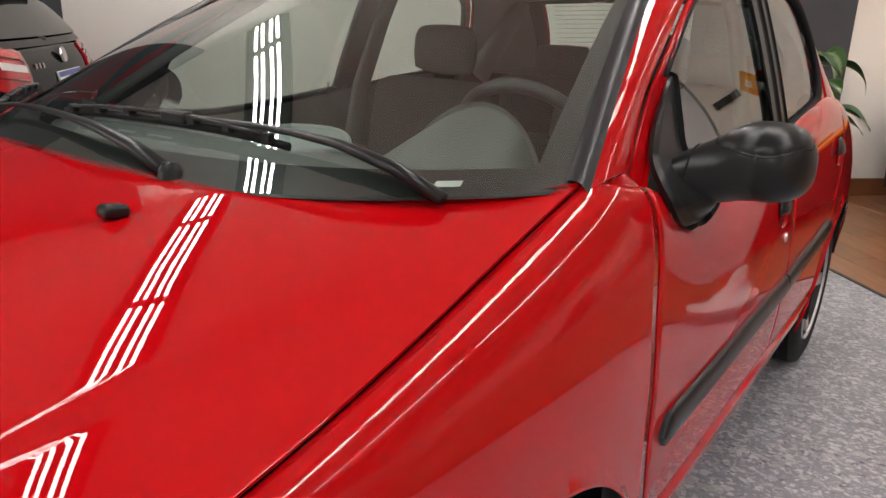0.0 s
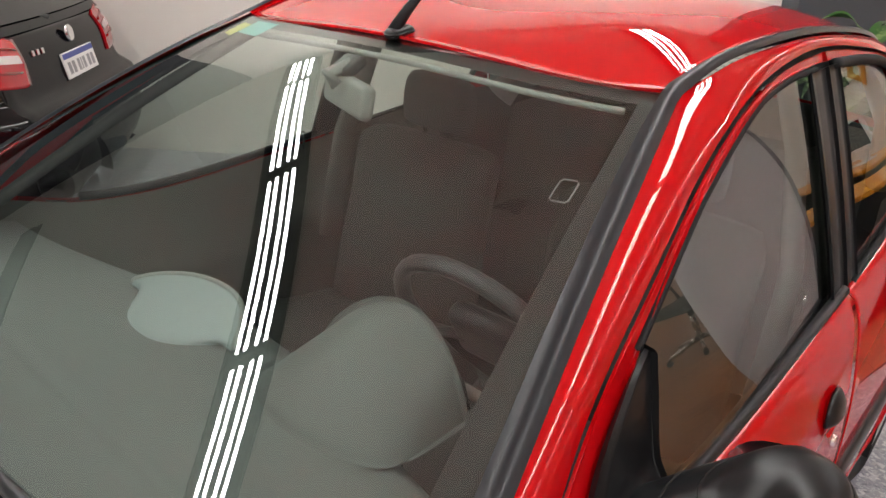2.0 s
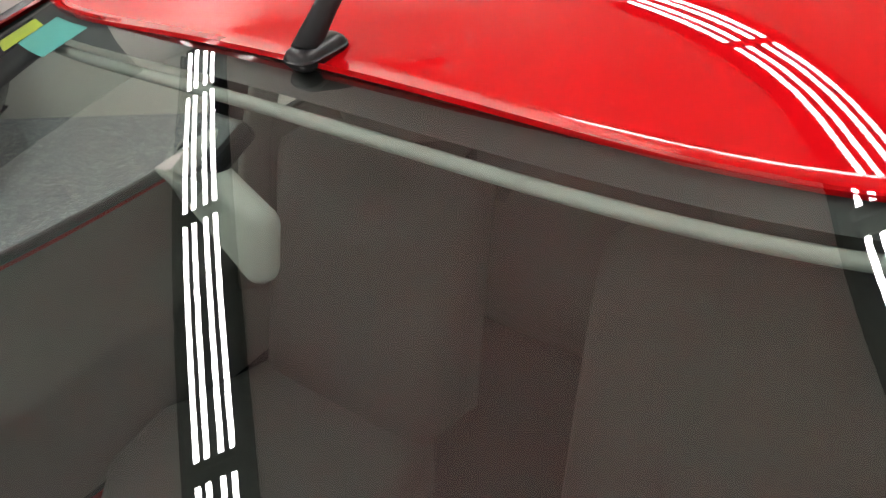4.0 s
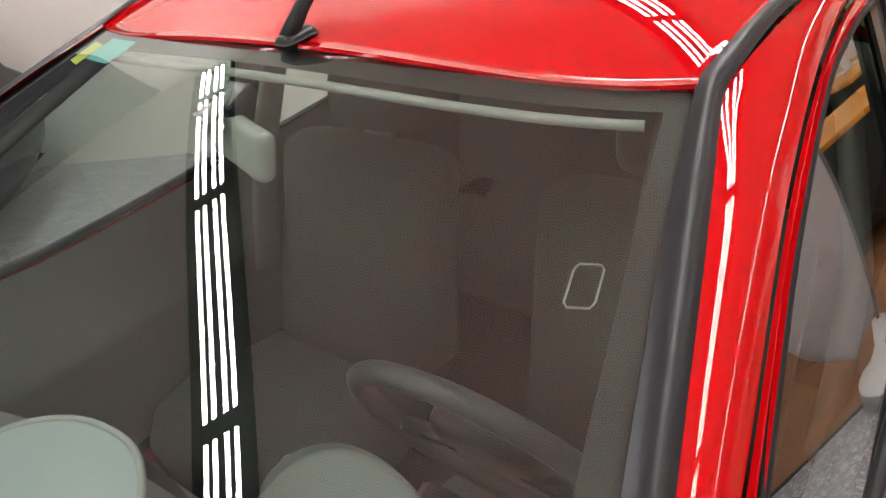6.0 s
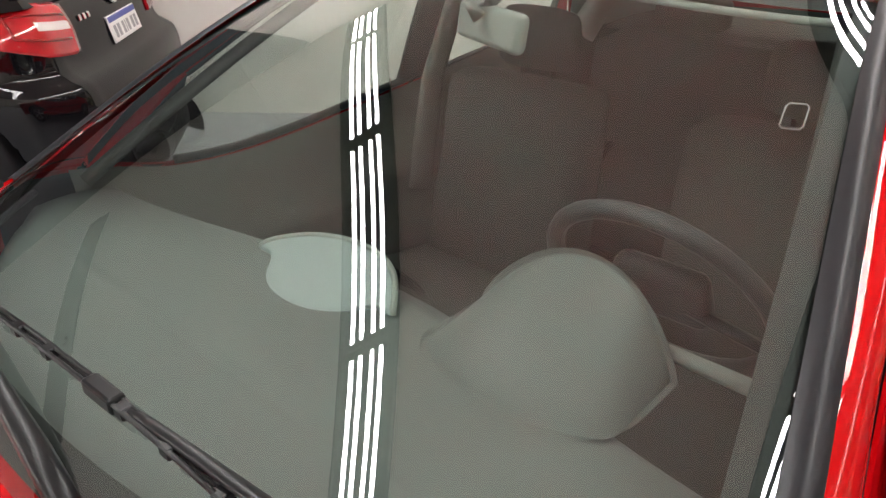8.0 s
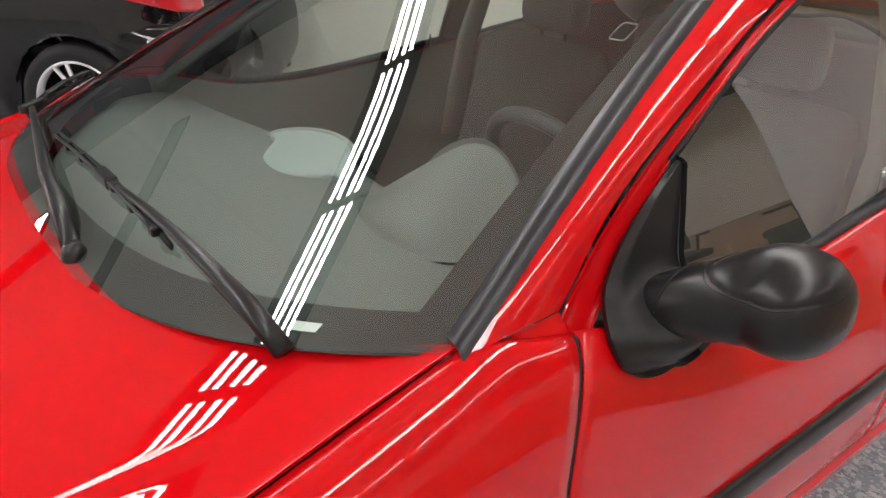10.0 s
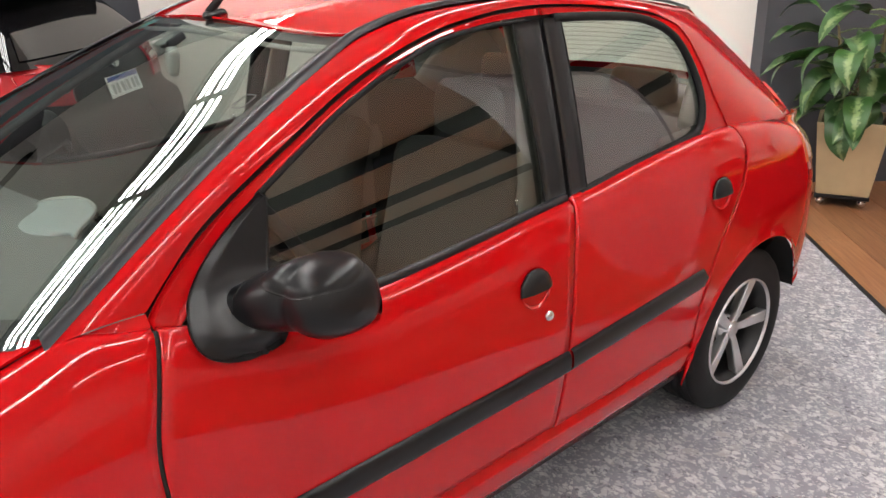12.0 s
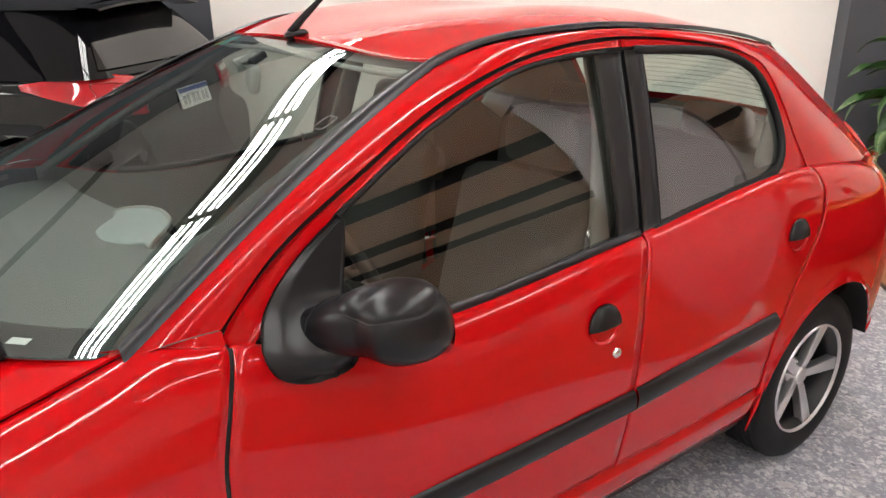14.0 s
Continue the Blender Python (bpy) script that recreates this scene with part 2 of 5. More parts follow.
def bm_box(size, m, bevel=0.0, seg=2, bm=None):
    b = bmesh.new()
    bmesh.ops.create_cube(b, size=1.0, matrix=Matrix.Diagonal((*size, 1)))
    if bevel:
        bmesh.ops.bevel(b, geom=b.edges[:], offset=bevel, segments=seg, affect="EDGES", profile=0.5)
    b.transform(m)
    if bm is None:
        return b
    me = bpy.data.meshes.new("tmp")
    b.to_mesh(me)
    b.free()
    bm.from_mesh(me)
    bpy.data.meshes.remove(me)
    return bm


def box(name, size, m, material, parent=None, label="", bevel=0.004, seg=2):
    return bm_part(name, bm_box(size, m, bevel, seg), material, parent, label)


def lathe(name, profile, m, material, parent=None, label="", n=48, smooth=True):
    """Turns a profile of (radius, height) round z, then places it by m."""
    vs, fs = [], []
    k = len(profile)
    for i in range(n):
        a = 2 * math.pi * i / n
        for r, h in profile:
            vs.append(m @ Vector((r * math.cos(a), r * math.sin(a), h)))
    for i in range(n):
        for j in range(k - 1):
            a, b = i * k + j, ((i + 1) % n) * k + j
            fs.append((a, b, b + 1, a + 1))
    ob = mesh_part(name, vs, fs, material, parent, label, smooth)
    return ob


def tube(name, pts, radius, material, parent=None, label="", n=8, flat=1.0, up=(0, 0, 1), closed=False):
    """A tube along points; radius may be a list; flat squashes it along up."""
    pts = [Vector(p) for p in pts]
    vs, fs = [], []
    k = len(pts)
    for i, p in enumerate(pts):
        if closed:
            d = (pts[(i + 1) % k] - pts[i - 1]).normalized()
        else:
            d = (pts[min(i + 1, k - 1)] - pts[max(i - 1, 0)]).normalized()
        s = d.cross(Vector(up))
        s = s.normalized() if s.length > 1e-6 else Vector((1, 0, 0))
        w = s.cross(d).normalized()
        r = radius[i] if isinstance(radius, (list, tuple)) else radius
        for j in range(n):
            a = 2 * math.pi * j / n
            vs.append(p + s * (r * math.cos(a)) + w * (r * flat * math.sin(a)))
    for i in range(k if closed else k - 1):
        for j in range(n):
            j2, i2 = (j + 1) % n, (i + 1) % k
            fs.append((i * n + j, i * n + j2, i2 * n + j2, i2 * n + j))
    if not closed:
        fs.append(tuple(range(n - 1, -1, -1)))
        fs.append(tuple((k - 1) * n + j for j in range(n)))
    return mesh_part(name, vs, fs, material, parent, label)


def curve_at(xs, ys, q):
    """A smooth curve through a few knots (monotone cubic)."""
    n = len(xs)
    if q <= xs[0]:
        return ys[0] + (q - xs[0]) * (ys[1] - ys[0]) / (xs[1] - xs[0])
    if q >= xs[-1]:
        return ys[-1] + (q - xs[-1]) * (ys[-1] - ys[-2]) / (xs[-1] - xs[-2])
    i = max(k for k in range(n - 1) if xs[k] <= q)

    def slope(k):
        if k == 0:
            return (ys[1] - ys[0]) / (xs[1] - xs[0])
        if k == n - 1:
            return (ys[-1] - ys[-2]) / (xs[-1] - xs[-2])
        return (ys[k + 1] - ys[k - 1]) / (xs[k + 1] - xs[k - 1])
    h = xs[i + 1] - xs[i]
    t = (q - xs[i]) / h
    return ((2 * t ** 3 - 3 * t ** 2 + 1) * ys[i] + (t ** 3 - 2 * t ** 2 + t) * h * slope(i)
            + (-2 * t ** 3 + 3 * t ** 2) * ys[i + 1] + (t ** 3 - t ** 2) * h * slope(i + 1))


def spline(pts, t):
    """A place on the smooth curve through 2D or 3D points, t from 0 to 1 by length."""
    d = [0.0]
    for a, b in zip(pts, pts[1:]):
        d.append(d[-1] + math.dist(a, b))
    q = t * d[-1]
    return tuple(curve_at(d, [p[k] for p in pts], q) for k in range(len(pts[0])))


def mirrored(m, s):
    return (s * m[0], m[1], m[2])


# ======== the showroom ========
def uv_box(name, u0, u1, v0, v1, z0, z1, material, parent=None, label="", bevel=0.0):
    m = Matrix.Translation(uv((u0 + u1) / 2, (v0 + v1) / 2, (z0 + z1) / 2)) @ pose(0, 0, 0, 0, 0, 45) @ Matrix.Diagonal((1, -1, 1, 1))
    b = bm_box((u1 - u0, v1 - v0, z1 - z0), m, bevel)
    bmesh.ops.recalc_face_normals(b, faces=b.faces[:])
    return bm_part(name, b, material, parent, label)


def setting(ob, label, cat):
    return tagged(ob, label, cat, kind="structure")


U0, U1, V0, V1 = -9.0, 17.0, -4.6, 6.0
EDGE = 3.12
setting(uv_box("floor", U0, EDGE, V0 - 0.6, V1, -0.1, 0.0, M_TERRAZZO), "grey polished terrazzo floor with pale stone chips", "floor")
wood = setting(uv_box("floor_wood", EDGE + 0.012, U1, V0 - 0.6, V1, -0.1, -0.006, M_WOOD), "warm brown wood plank floor", "floor")
setting(uv_box("trim", EDGE - 0.004, EDGE + 0.018, V0, V1, -0.05, 0.004, M_MOULD), "dark metal edge strip between the floors", "trim")


def skew_wall(name, ua, va, ub, vb, z0, z1, th, material, label, cat):
    a, b = uv(ua, va), uv(ub, vb)
    d = (b - a).normalized()
    n = Vector((d.y, -d.x, 0))
    vs = []
    for z in (z0, z1):
        for p in (a, b, b - n * th, a - n * th):
            vs.append((p.x, p.y, z))
    fs = [(0, 1, 5, 4), (1, 2, 6, 5), (2, 3, 7, 6), (3, 0, 4, 7), (4, 5, 6, 7), (3, 2, 1, 0)]
    ob = mesh_part(name, vs, fs, material, smooth=False)
    return setting(ob, label, cat)


skew_wall("wall_north", -1.22, -4.55, 3.1, -3.92, 0, CEIL, 0.15, M_WALL, "cream painted plaster wall", "wall")
skew_wall("wall_grey", U0, -4.62, -1.22, -4.56, 0, CEIL, 0.15, M_GREYWALL, "dark grey painted wall section", "wall")
setting(uv_box("column", 3.09, 4.2, -4.2, -3.72, 0, CEIL, M_GREYWALL), "dark grey painted column", "column")
skew_wall("wall_east_part", 4.2, -3.74, U1, -3.74, 0, CEIL, 0.15, M_WALL, "cream painted plaster wall", "wall")
setting(uv_box("baseboard", 4.2, U1, -3.74, -3.715, 0, 0.13, M_BASEBOARD), "reddish wood baseboard", "baseboard")
setting(uv_box("wall_west", U0 - 0.15, U0, V0 - 0.3, V1, 0, CEIL, M_WALL), "cream painted wall", "wall")
setting(uv_box("wall_south", U0, U1, V1, V1 + 0.15, 0, CEIL, M_WALL), "cream painted wall", "wall")
setting(uv_box("wall_east", U1, U1 + 0.15, V0 - 0.3, V1, 0, CEIL, M_WALL), "cream painted wall", "wall")
setting(uv_box("ceiling", U0 - 0.2, U1 + 0.2, V0 - 0.4, V1 + 0.2, CEIL, CEIL + 0.1, M_CEIL), "cream painted ceiling", "ceiling")

# ceiling lamps: dark channels with four bare tubes in each bay
PITCH = 1.42
BAY_V = -0.80                                    # where two bays meet


def ceiling_lamp(length, lip):
    L = thing("ceiling_lamp", (0, 0, CEIL), "ceiling lamp of four bare white tubes in a black channel", "ceiling lamp", "rows of ceiling lamps")
    box("channel", (0.38, length, 0.02), pose(0, 0, CEIL - 0.012), M_SLOT, L, bevel=0)
    for dx in (-0.098, -0.038, 0.038, 0.098):
        tube("lamp_tube", [(dx, -length / 2 + 0.05, CEIL - 0.05), (dx, length / 2 - 0.05, CEIL - 0.05)], 0.0135, M_TUBE, L, "glowing white tube", n=8)
    for xx in (-1, 1):
        box("channel_lip", (0.012, length, lip), pose(xx * 0.183, 0, CEIL - 0.0205 - lip / 2), M_SLOT, L, bevel=0)
    for yy in (-1, 1):
        box("end_cap", (0.26, 0.035, 0.05), pose(0, yy * (length / 2 - 0.03), CEIL - 0.045), M_SLOT, L, bevel=0.003, seg=1)
    return L


for lip, ROWS in ((0.03, ROWS_U), (0.15, DEEP_U)):
    first = None
    for u in ROWS:
        for k in range(-1, 5):
            v = BAY_V + PITCH * (k - 0.5)
            if v > 5.2:
                continue
            m = Matrix.Translation(uv(u, v, CEIL)) @ pose(0, 0, 0, 0, 0, 225)
            if first is None:
                first = ceiling_lamp(PITCH, lip)
                first.matrix_basis = m
            else:
                copy_thing(first, m)
short = ceiling_lamp(0.72, 0.03)
short.matrix_basis = Matrix.Translation(uv(ROWS_U[2], BAY_V - 2 * PITCH - 0.36, CEIL)) @ pose(0, 0, 0, 0, 0, 225)

dark = None
for u in DARK_U:
    for k in range(-3, 6):
        v = BAY_V + PITCH * (k - 0.5)
        if v < -3.6 or v > 5.2:
            continue
        if dark is None:
            dark = thing("empty_lamp_channel", (0, 0, CEIL), "black ceiling lamp channel with no tubes", "ceiling lamp", "empty lamp channels")
            box("channel", (0.26, PITCH, 0.02), pose(0, 0, CEIL - 0.012), M_SLOT, dark, bevel=0)
            for yy in (-1, 1):
                box("end_cap", (0.16, 0.03, 0.04), pose(0, yy * (PITCH / 2 - 0.03), CEIL - 0.04), M_SLOT, dark, bevel=0.003, seg=1)
            dark.matrix_basis = Matrix.Translation(uv(u, v, CEIL)) @ pose(0, 0, 0, 0, 0, 45 + 180)
        else:
            copy_thing(dark, Matrix.Translation(uv(u, v, CEIL)) @ pose(0, 0, 0, 0, 0, 45 + 180))


# ======== the red hatchback: x to its left, y rearward, front axle at y = 0 ========
CAR = thing("hatchback_car", (0, 1.2, 0), "glossy red five-door hatchback with black plastic trim, parked on terrazzo", "car")


NOSE_Y = (-0.6, -0.2, -0.05, 0.08, 0.2, 0.3, 0.446)
NOSE_X = np.polyfit((-0.6, -0.2, 0.0, 0.25, 0.446), (0.64, 0.738, 0.736, 0.722, 0.724), 3)
NOSE_Z = np.polyfit(NOSE_Y, (0.74, 0.856, 0.886, 0.910, 0.938, 0.964, 1.004), 3)
CREST_Z = np.polyfit((-0.72, -0.65, -0.45, -0.2, 0.0, 0.19, 0.45), (0.70, 0.765, 0.872, 0.938, 0.970, 0.996, 1.022), 4)


def sheet_top(y):
    """Where the flank begins: half-width and height of its upper edge."""
    x = curve_at((0.3, 0.446, 0.6, 1.0, 1.6, 2.2, 2.6, 2.9, 3.05), (0.72, 0.728, 0.757, 0.757, 0.755, 0.745, 0.715, 0.66, 0.56), y)
    z = curve_at((0.3, 0.446, 0.6, 0.8, 1.05, 1.55, 2.15, 2.5, 2.8, 3.05), (0.965, 1.004, 0.99, 0.935, 0.92, 0.958, 1.006, 0.985, 0.93, 0.86), y)
    if y < 0.55:
        k = max(0.0, min(1.0, (y - 0.40) / 0.15))
        k = k * k * (3 - 2 * k)
        x = float(np.polyval(NOSE_X, y)) * (1 - k) + x * k
        z = float(np.polyval(NOSE_Z, y)) * (1 - k) + z * k
    return x, z


def flank(y, q):
    """The car's flank: q 0 at its upper edge, 1 at its widest, 2 at the sill's foot."""
    xt, zt = sheet_top(y)
    w = curve_at((-0.7, -0.5, -0.2, 0.2, 0.6, 1.5, 2.2, 2.6, 2.85, 3.0, 3.08), (0.60, 0.74, 0.80, 0.828, 0.835, 0.838, 0.838, 0.828, 0.79, 0.72, 0.62), y)
    n = curve_at((-0.5, 0.3, 0.7, 3.0), (2.5, 2.45, 2.0, 2.1), y)
    if q <= 1:
        a = q * math.pi / 2
        return (xt + (w - xt) * math.sin(a) ** (2 / n), y, 0.6 + (zt - 0.6) * math.cos(a) ** (2 / n))
    z = 0.6 - 0.38 * (q - 1)
    return (w - 0.035 * (q - 1) ** 2, y, z)


def flank_q(y, z):
    _, zt = sheet_top(y)
    n = curve_at((-0.5, 0.3, 0.7, 3.0), (2.5, 2.45, 2.0, 2.1), y)
    if z >= 0.6:
        return math.acos(min(1.0, max(0.0, (z - 0.6) / (zt - 0.6))) ** (n / 2)) / (math.pi / 2)
    return 1 + (0.6 - z) / 0.38


def upper_x(y, z):
    """The side of the cabin above the waist."""
    return 0.757 - (z - 0.945) * 0.37 + 0.035 * max(0.0, min(1.0, (z - 0.945) / 0.45)) * (1 - max(0.0, min(1.0, (z - 0.945) / 0.45))) - 0.05 * max(0, y - 1.9) ** 2


def on_side(y, z):
    _, zt = sheet_top(y)
    return (upper_x(y, z), y, z)


GAP_FRONT = ((0.40, 0.60), (0.56, 0.556), (0.70, 0.55), (0.811, 0.553), (0.912, 0.578), (0.985, 0.600))
GAP_MID = ((0.40, 1.478), (0.592, 1.512), (0.72, 1.532), (0.839, 1.552), (0.945, 1.590))
GAP_REAR = ((0.40, 2.092), (0.50, 2.10), (0.60, 2.135), (0.691, 2.185), (0.78, 2.262), (0.841, 2.312), (0.925, 2.352), (0.989, 2.341))


def gap_y(g, z):
    return curve_at([p[0] for p in g], [p[1] for p in g], z)


def screen_point(s, v):
    """The windscreen: s from -1 to 1 across, v from its foot to the roof; a bowed sheet that tightens towards its edges."""
    s2, s4, w = s * s, s ** 4, 2 * v - 1
    b = Vector((0.725 * s, 0.13 + 0.32 * (s2 + 0.5808 * (s4 - s2)), 0.985 + 0.02 * s2 + 0.0069 * (s2 - s4)))
    t = Vector((0.535 * s, 1.10 + 0.07 * (s4 + 0.2252 * (s2 - s4)), 1.385 - 0.021 * (s2 - 0.1238 * (s4 - s2))))
    inner = 0.002 + 0.0119 * w + 0.014 * w * w - s2 * (0.0103 + 0.0309 * w + 0.0287 * w * w) - s4 * (0.0043 - 0.0076 * w)
    bow = 0.018 + (1 - s2) * inner - 0.0033 * s2 * (1 + w) + 0.0018 * w - 0.0032 * w * w + s4 * s4 * (0.0054 + 0.0061 * w)
    return b.lerp(t, v) + Vector((0, -0.4, 0.9)) * (4 * v * (1 - v) * bow)


RAIL = ((0.535, 1.17, 1.365), (0.543, 1.27, 1.393), (0.549, 1.374, 1.407), (0.555, 1.55, 1.414), (0.555, 1.70, 1.411), (0.551, 1.915, 1.394), (0.543, 2.085, 1.376), (0.53, 2.276, 1.347), (0.513, 2.43, 1.315))
G = 0.004      # half a panel gap



def edge_y(g, q_of, half):
    """Where a panel's edge meets the gap line g, for the flank's q given by q_of(y)."""
    y = gap_y(g, 0.7)
    for _ in range(8):
        y = gap_y(g, min(g[-1][0], max(0.4, flank(y, q_of(y))[2])))
    return y + half


G_MID, G_REAR = 0.0024, 0.0020
PANELS = []
for s in (1, -1):
    fl = s < 0

    def mir(p):
        return (s * p[0], p[1], p[2])

    # front wing: from the bonnet's edge down to the sill, cut round the wheel
    def wing(a, b):
        rear = edge_y(GAP_FRONT, lambda y: 0.003 + b * 1.997, -G)
        y = -0.62 + (rear + 0.62) * a
        q = 0.003 + b * 1.997
        p = flank(y, q)
        d2 = (y - 0.175) ** 2
        lim = 0.29 + math.sqrt(max(0, 0.383 ** 2 - d2)) if d2 < 0.383 ** 2 else 0.0
        if lim and p[2] < lim:
            q = flank_q(y, lim)
            p = flank(y, q)
            p = (p[0] + 0.006, p[1], lim)
        return mir(p)
    patch("front_wing", wing, 70, 40, M_RED, CAR, thick=0.005, flip=fl)

    # doors below the waist
    for name, gf, gr, zb in (("front_door", GAP_FRONT, GAP_MID, 0.405), ("rear_door", GAP_MID, GAP_REAR, 0.40)):
        def door(a, b, gf=gf, gr=gr, zb=zb):
            half = (G, G_MID) if gf is GAP_FRONT else (G_MID, G_REAR)
            y0 = edge_y(gf, lambda y: b * flank_q(y, zb + 0.003), half[0])
            y1 = edge_y(gr, lambda y: b * flank_q(y, zb + 0.003), -half[1])
            y = y0 + (y1 - y0) * a
            q = b * flank_q(y, zb + 0.003)
            return mir(flank(y, q))
        d = patch(name, door, 44, 40, M_RED, CAR, thick=0.005, flip=fl)
        PANELS.append((s, name, d))

    # sill
    def sill(a, b):
        y = 0.36 + 1.76 * a
        z = 0.40 - 0.16 * b
        x = flank(y, flank_q(y, z))[0] + 0.004 * math.sin(b * math.pi) - 0.05 * b ** 3 + (-0.012 if b < 0.08 else 0.0)
        return mir((x, y, z))
    patch("sill", sill, 30, 14, M_RED, CAR, thick=0.02, flip=fl)

    # rear quarter below the waist
    def quarter(a, b):
        y0 = edge_y(GAP_REAR, lambda y: b * 1.95, G_REAR)
        y = y0 + (3.03 - y0) * a
        q = b * 1.95
        p = flank(y, q)
        d2 = (y - 2.45) ** 2
        lim = 0.29 + math.sqrt(max(0, 0.345 ** 2 - d2)) if d2 < 0.345 ** 2 else 0.0
        if y > 2.45:
            lim = max(lim, 0.345)
        if lim and p[2] < lim:
            p = flank(y, flank_q(y, lim))
            p = (p[0] + 0.006, p[1], lim)
        return mir(p)
    patch("rear_quarter", quarter, 60, 44, M_RED, CAR, thick=0.005, flip=fl)

    # added dark skin behind the gaps, standing in for their shade
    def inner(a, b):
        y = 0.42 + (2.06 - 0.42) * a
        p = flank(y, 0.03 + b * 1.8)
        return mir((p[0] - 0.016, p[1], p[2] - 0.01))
    patch("gap_shade_skin", inner, 26, 20, M_DARK, CAR, flip=fl)

    # near-black rods in the door gaps, the gaps' shade put into colour
    for g, nm in ((GAP_FRONT, "gap_shade"), (GAP_MID, "gap_shade"), (GAP_REAR, "gap_shade")):
        pts = []
        for k in range(25):
            z = 0.402 + (min(0.985, g[-1][0]) - 0.402) * k / 24
            y = gap_y(g, z)
            p = flank(y, flank_q(y, z))
            pts.append(mir((p[0] - 0.0085, y, z)))
        tube(nm, pts, 0.0072 if g is GAP_FRONT else 0.006, M_DARK, CAR, n=6)

    # cabin side above the waist
    GAP_TOP = ((0.600, 1.006), (0.722, 1.106), (0.915, 1.206), (1.104, 1.293), (1.312, 1.356), (1.484, 1.381), (1.652, 1.387), (1.876, 1.369), (2.103, 1.332), (2.222, 1.285))

    # pillar and cant rail: from the glass edge and roof rail to the door gap
    def pillar(a, b):
        lower = spline(GAP_TOP, a)
        lo = Vector(on_side(lower[0], lower[1] + 0.004))
        path = [tuple(screen_point(1.0, v / 6) + Vector((0.012, 0.006, 0.0))) for v in range(6)] + [(p[0] + 0.012, p[1], p[2] - 0.006) for p in RAIL[:-1]]
        up = Vector(spline(path, a ** 0.93))
        p = up.lerp(lo, b)
        p += Vector((0.6, -0.05, 0.55)) * (0.012 * 4 * b * (1 - b))
        return mir(p)
    patch("cant_rail", pillar, 60, 8, M_RED, CAR, flip=not fl)

    # foot of the pillar, down to the wing's upper edge
    def pillar_foot(a, b):
        lo = Vector(flank(0.448 + 0.150 * a, 0.0))
        return mir(lo.lerp(Vector((s * pillar(0.0, a)[0], pillar(0.0, a)[1], pillar(0.0, a)[2] - 0.002)), b))
    patch("pillar_foot", pillar_foot, 12, 5, M_RED, CAR, flip=not fl)

    # inner return of the door gap
    def gapfill(a, b):
        lower = spline(GAP_TOP, a)
        p = on_side(lower[0], lower[1] + 0.012 - 0.024 * b)
        return mir((p[0] - 0.012, p[1], p[2]))
    patch("door_seal", gapfill, 50, 3, M_DARK, CAR, flip=not fl)

    # front door frame
    fr_in = ((0.652, 0.950), (0.645, 0.972), (0.74, 1.058), (0.835, 1.137), (0.961, 1.209), (1.081, 1.266), (1.304, 1.341), (1.47, 1.363), (1.60, 1.367), (1.650, 1.367))
    fr_out = [(0.606, 0.978)] + list(GAP_TOP[:7])

    def fframe(a, b):
        o, i = spline(fr_out, a), spline(fr_in, a)
        y, z = o[0] + (i[0] - o[0]) * b, o[1] - 0.004 + (i[1] - o[1] + 0.004) * b
        return mir(on_side(y, z))
    fd = [d for k, n, d in PANELS if k == s and n == "front_door"][0]
    rd = [d for k, n, d in PANELS if k == s and n == "rear_door"][0]
    patch("door_frame", fframe, 50, 5, M_RED, fd, thick=0.005, flip=not fl)

    # rear door frame: over the window and down its rear edge
    ro = ((1.657, 1.383), (1.74, 1.379), (1.876, 1.365), (2.09, 1.330), (2.205, 1.285), (2.262, 1.19), (2.295, 1.09), (2.328, 1.02), (2.345, 0.975))
    ri = ((1.661, 1.366), (1.74, 1.364), (1.876, 1.352), (2.06, 1.328), (2.175, 1.277), (2.225, 1.19), (2.238, 1.09), (2.215, 1.03), (2.165, 1.008))

    def rframe(a, b):
        o, i = spline(ro, a), spline(ri, a)
        return mir(on_side(o[0] + (i[0] - o[0]) * b, o[1] + (i[1] - o[1]) * b))
    patch("door_frame", rframe, 40, 6, M_RED, rd, thick=0.005, flip=not fl)

    # black centre post covers
    for nm, par, ya, yb in (("post_cover", fd, (1.555, 1.513), (1.648, 1.590)), ("post_cover", rd, (1.656, 1.597), (1.722, 1.664))):
        def post(a, b, ya=ya, yb=yb):
            z = 1.370 - (1.370 - 0.955) * a
            y0, y1 = ya[0] + (ya[1] - ya[0]) * a, yb[0] + (yb[1] - yb[0]) * a
            y = y0 + (y1 - y0) * b
            p = on_side(y, z - (0.012 if a == 0 else 0))
            return mir((p[0] + 0.003, p[1], p[2]))
        patch(nm, post, 16, 4, M_PLASTIC, par, thick=0.005, flip=fl)

    def post_back(a, b):
        z = 1.384 - (1.384 - 0.955) * a
        p = on_side(1.575 - 0.05 * a + 0.135 * b, z)
        return mir((p[0] - 0.006, p[1], p[2]))
    patch("post_seal", post_back, 12, 3, M_DARK, CAR, flip=fl)

    # window glass, a slightly bowed sheet
    def fglass(a, b):
        top = spline(((0.66, 0.985), (0.80, 1.105), (0.961, 1.203), (1.081, 1.260), (1.304, 1.336), (1.47, 1.357), (1.56, 1.354)), a)
        yb = 0.66 + (1.513 - 0.66) * a
        zb = sheet_top(yb)[1] - 0.012
        y, z = top[0] + (yb - top[0]) * b, top[1] + (zb - top[1]) * b
        p = on_side(y, z)
        return mir((p[0] - 0.006, p[1], p[2]))
    g = patch("window_glass", fglass, 36, 16, M_SIDEGLASS, fd, flip=not fl)

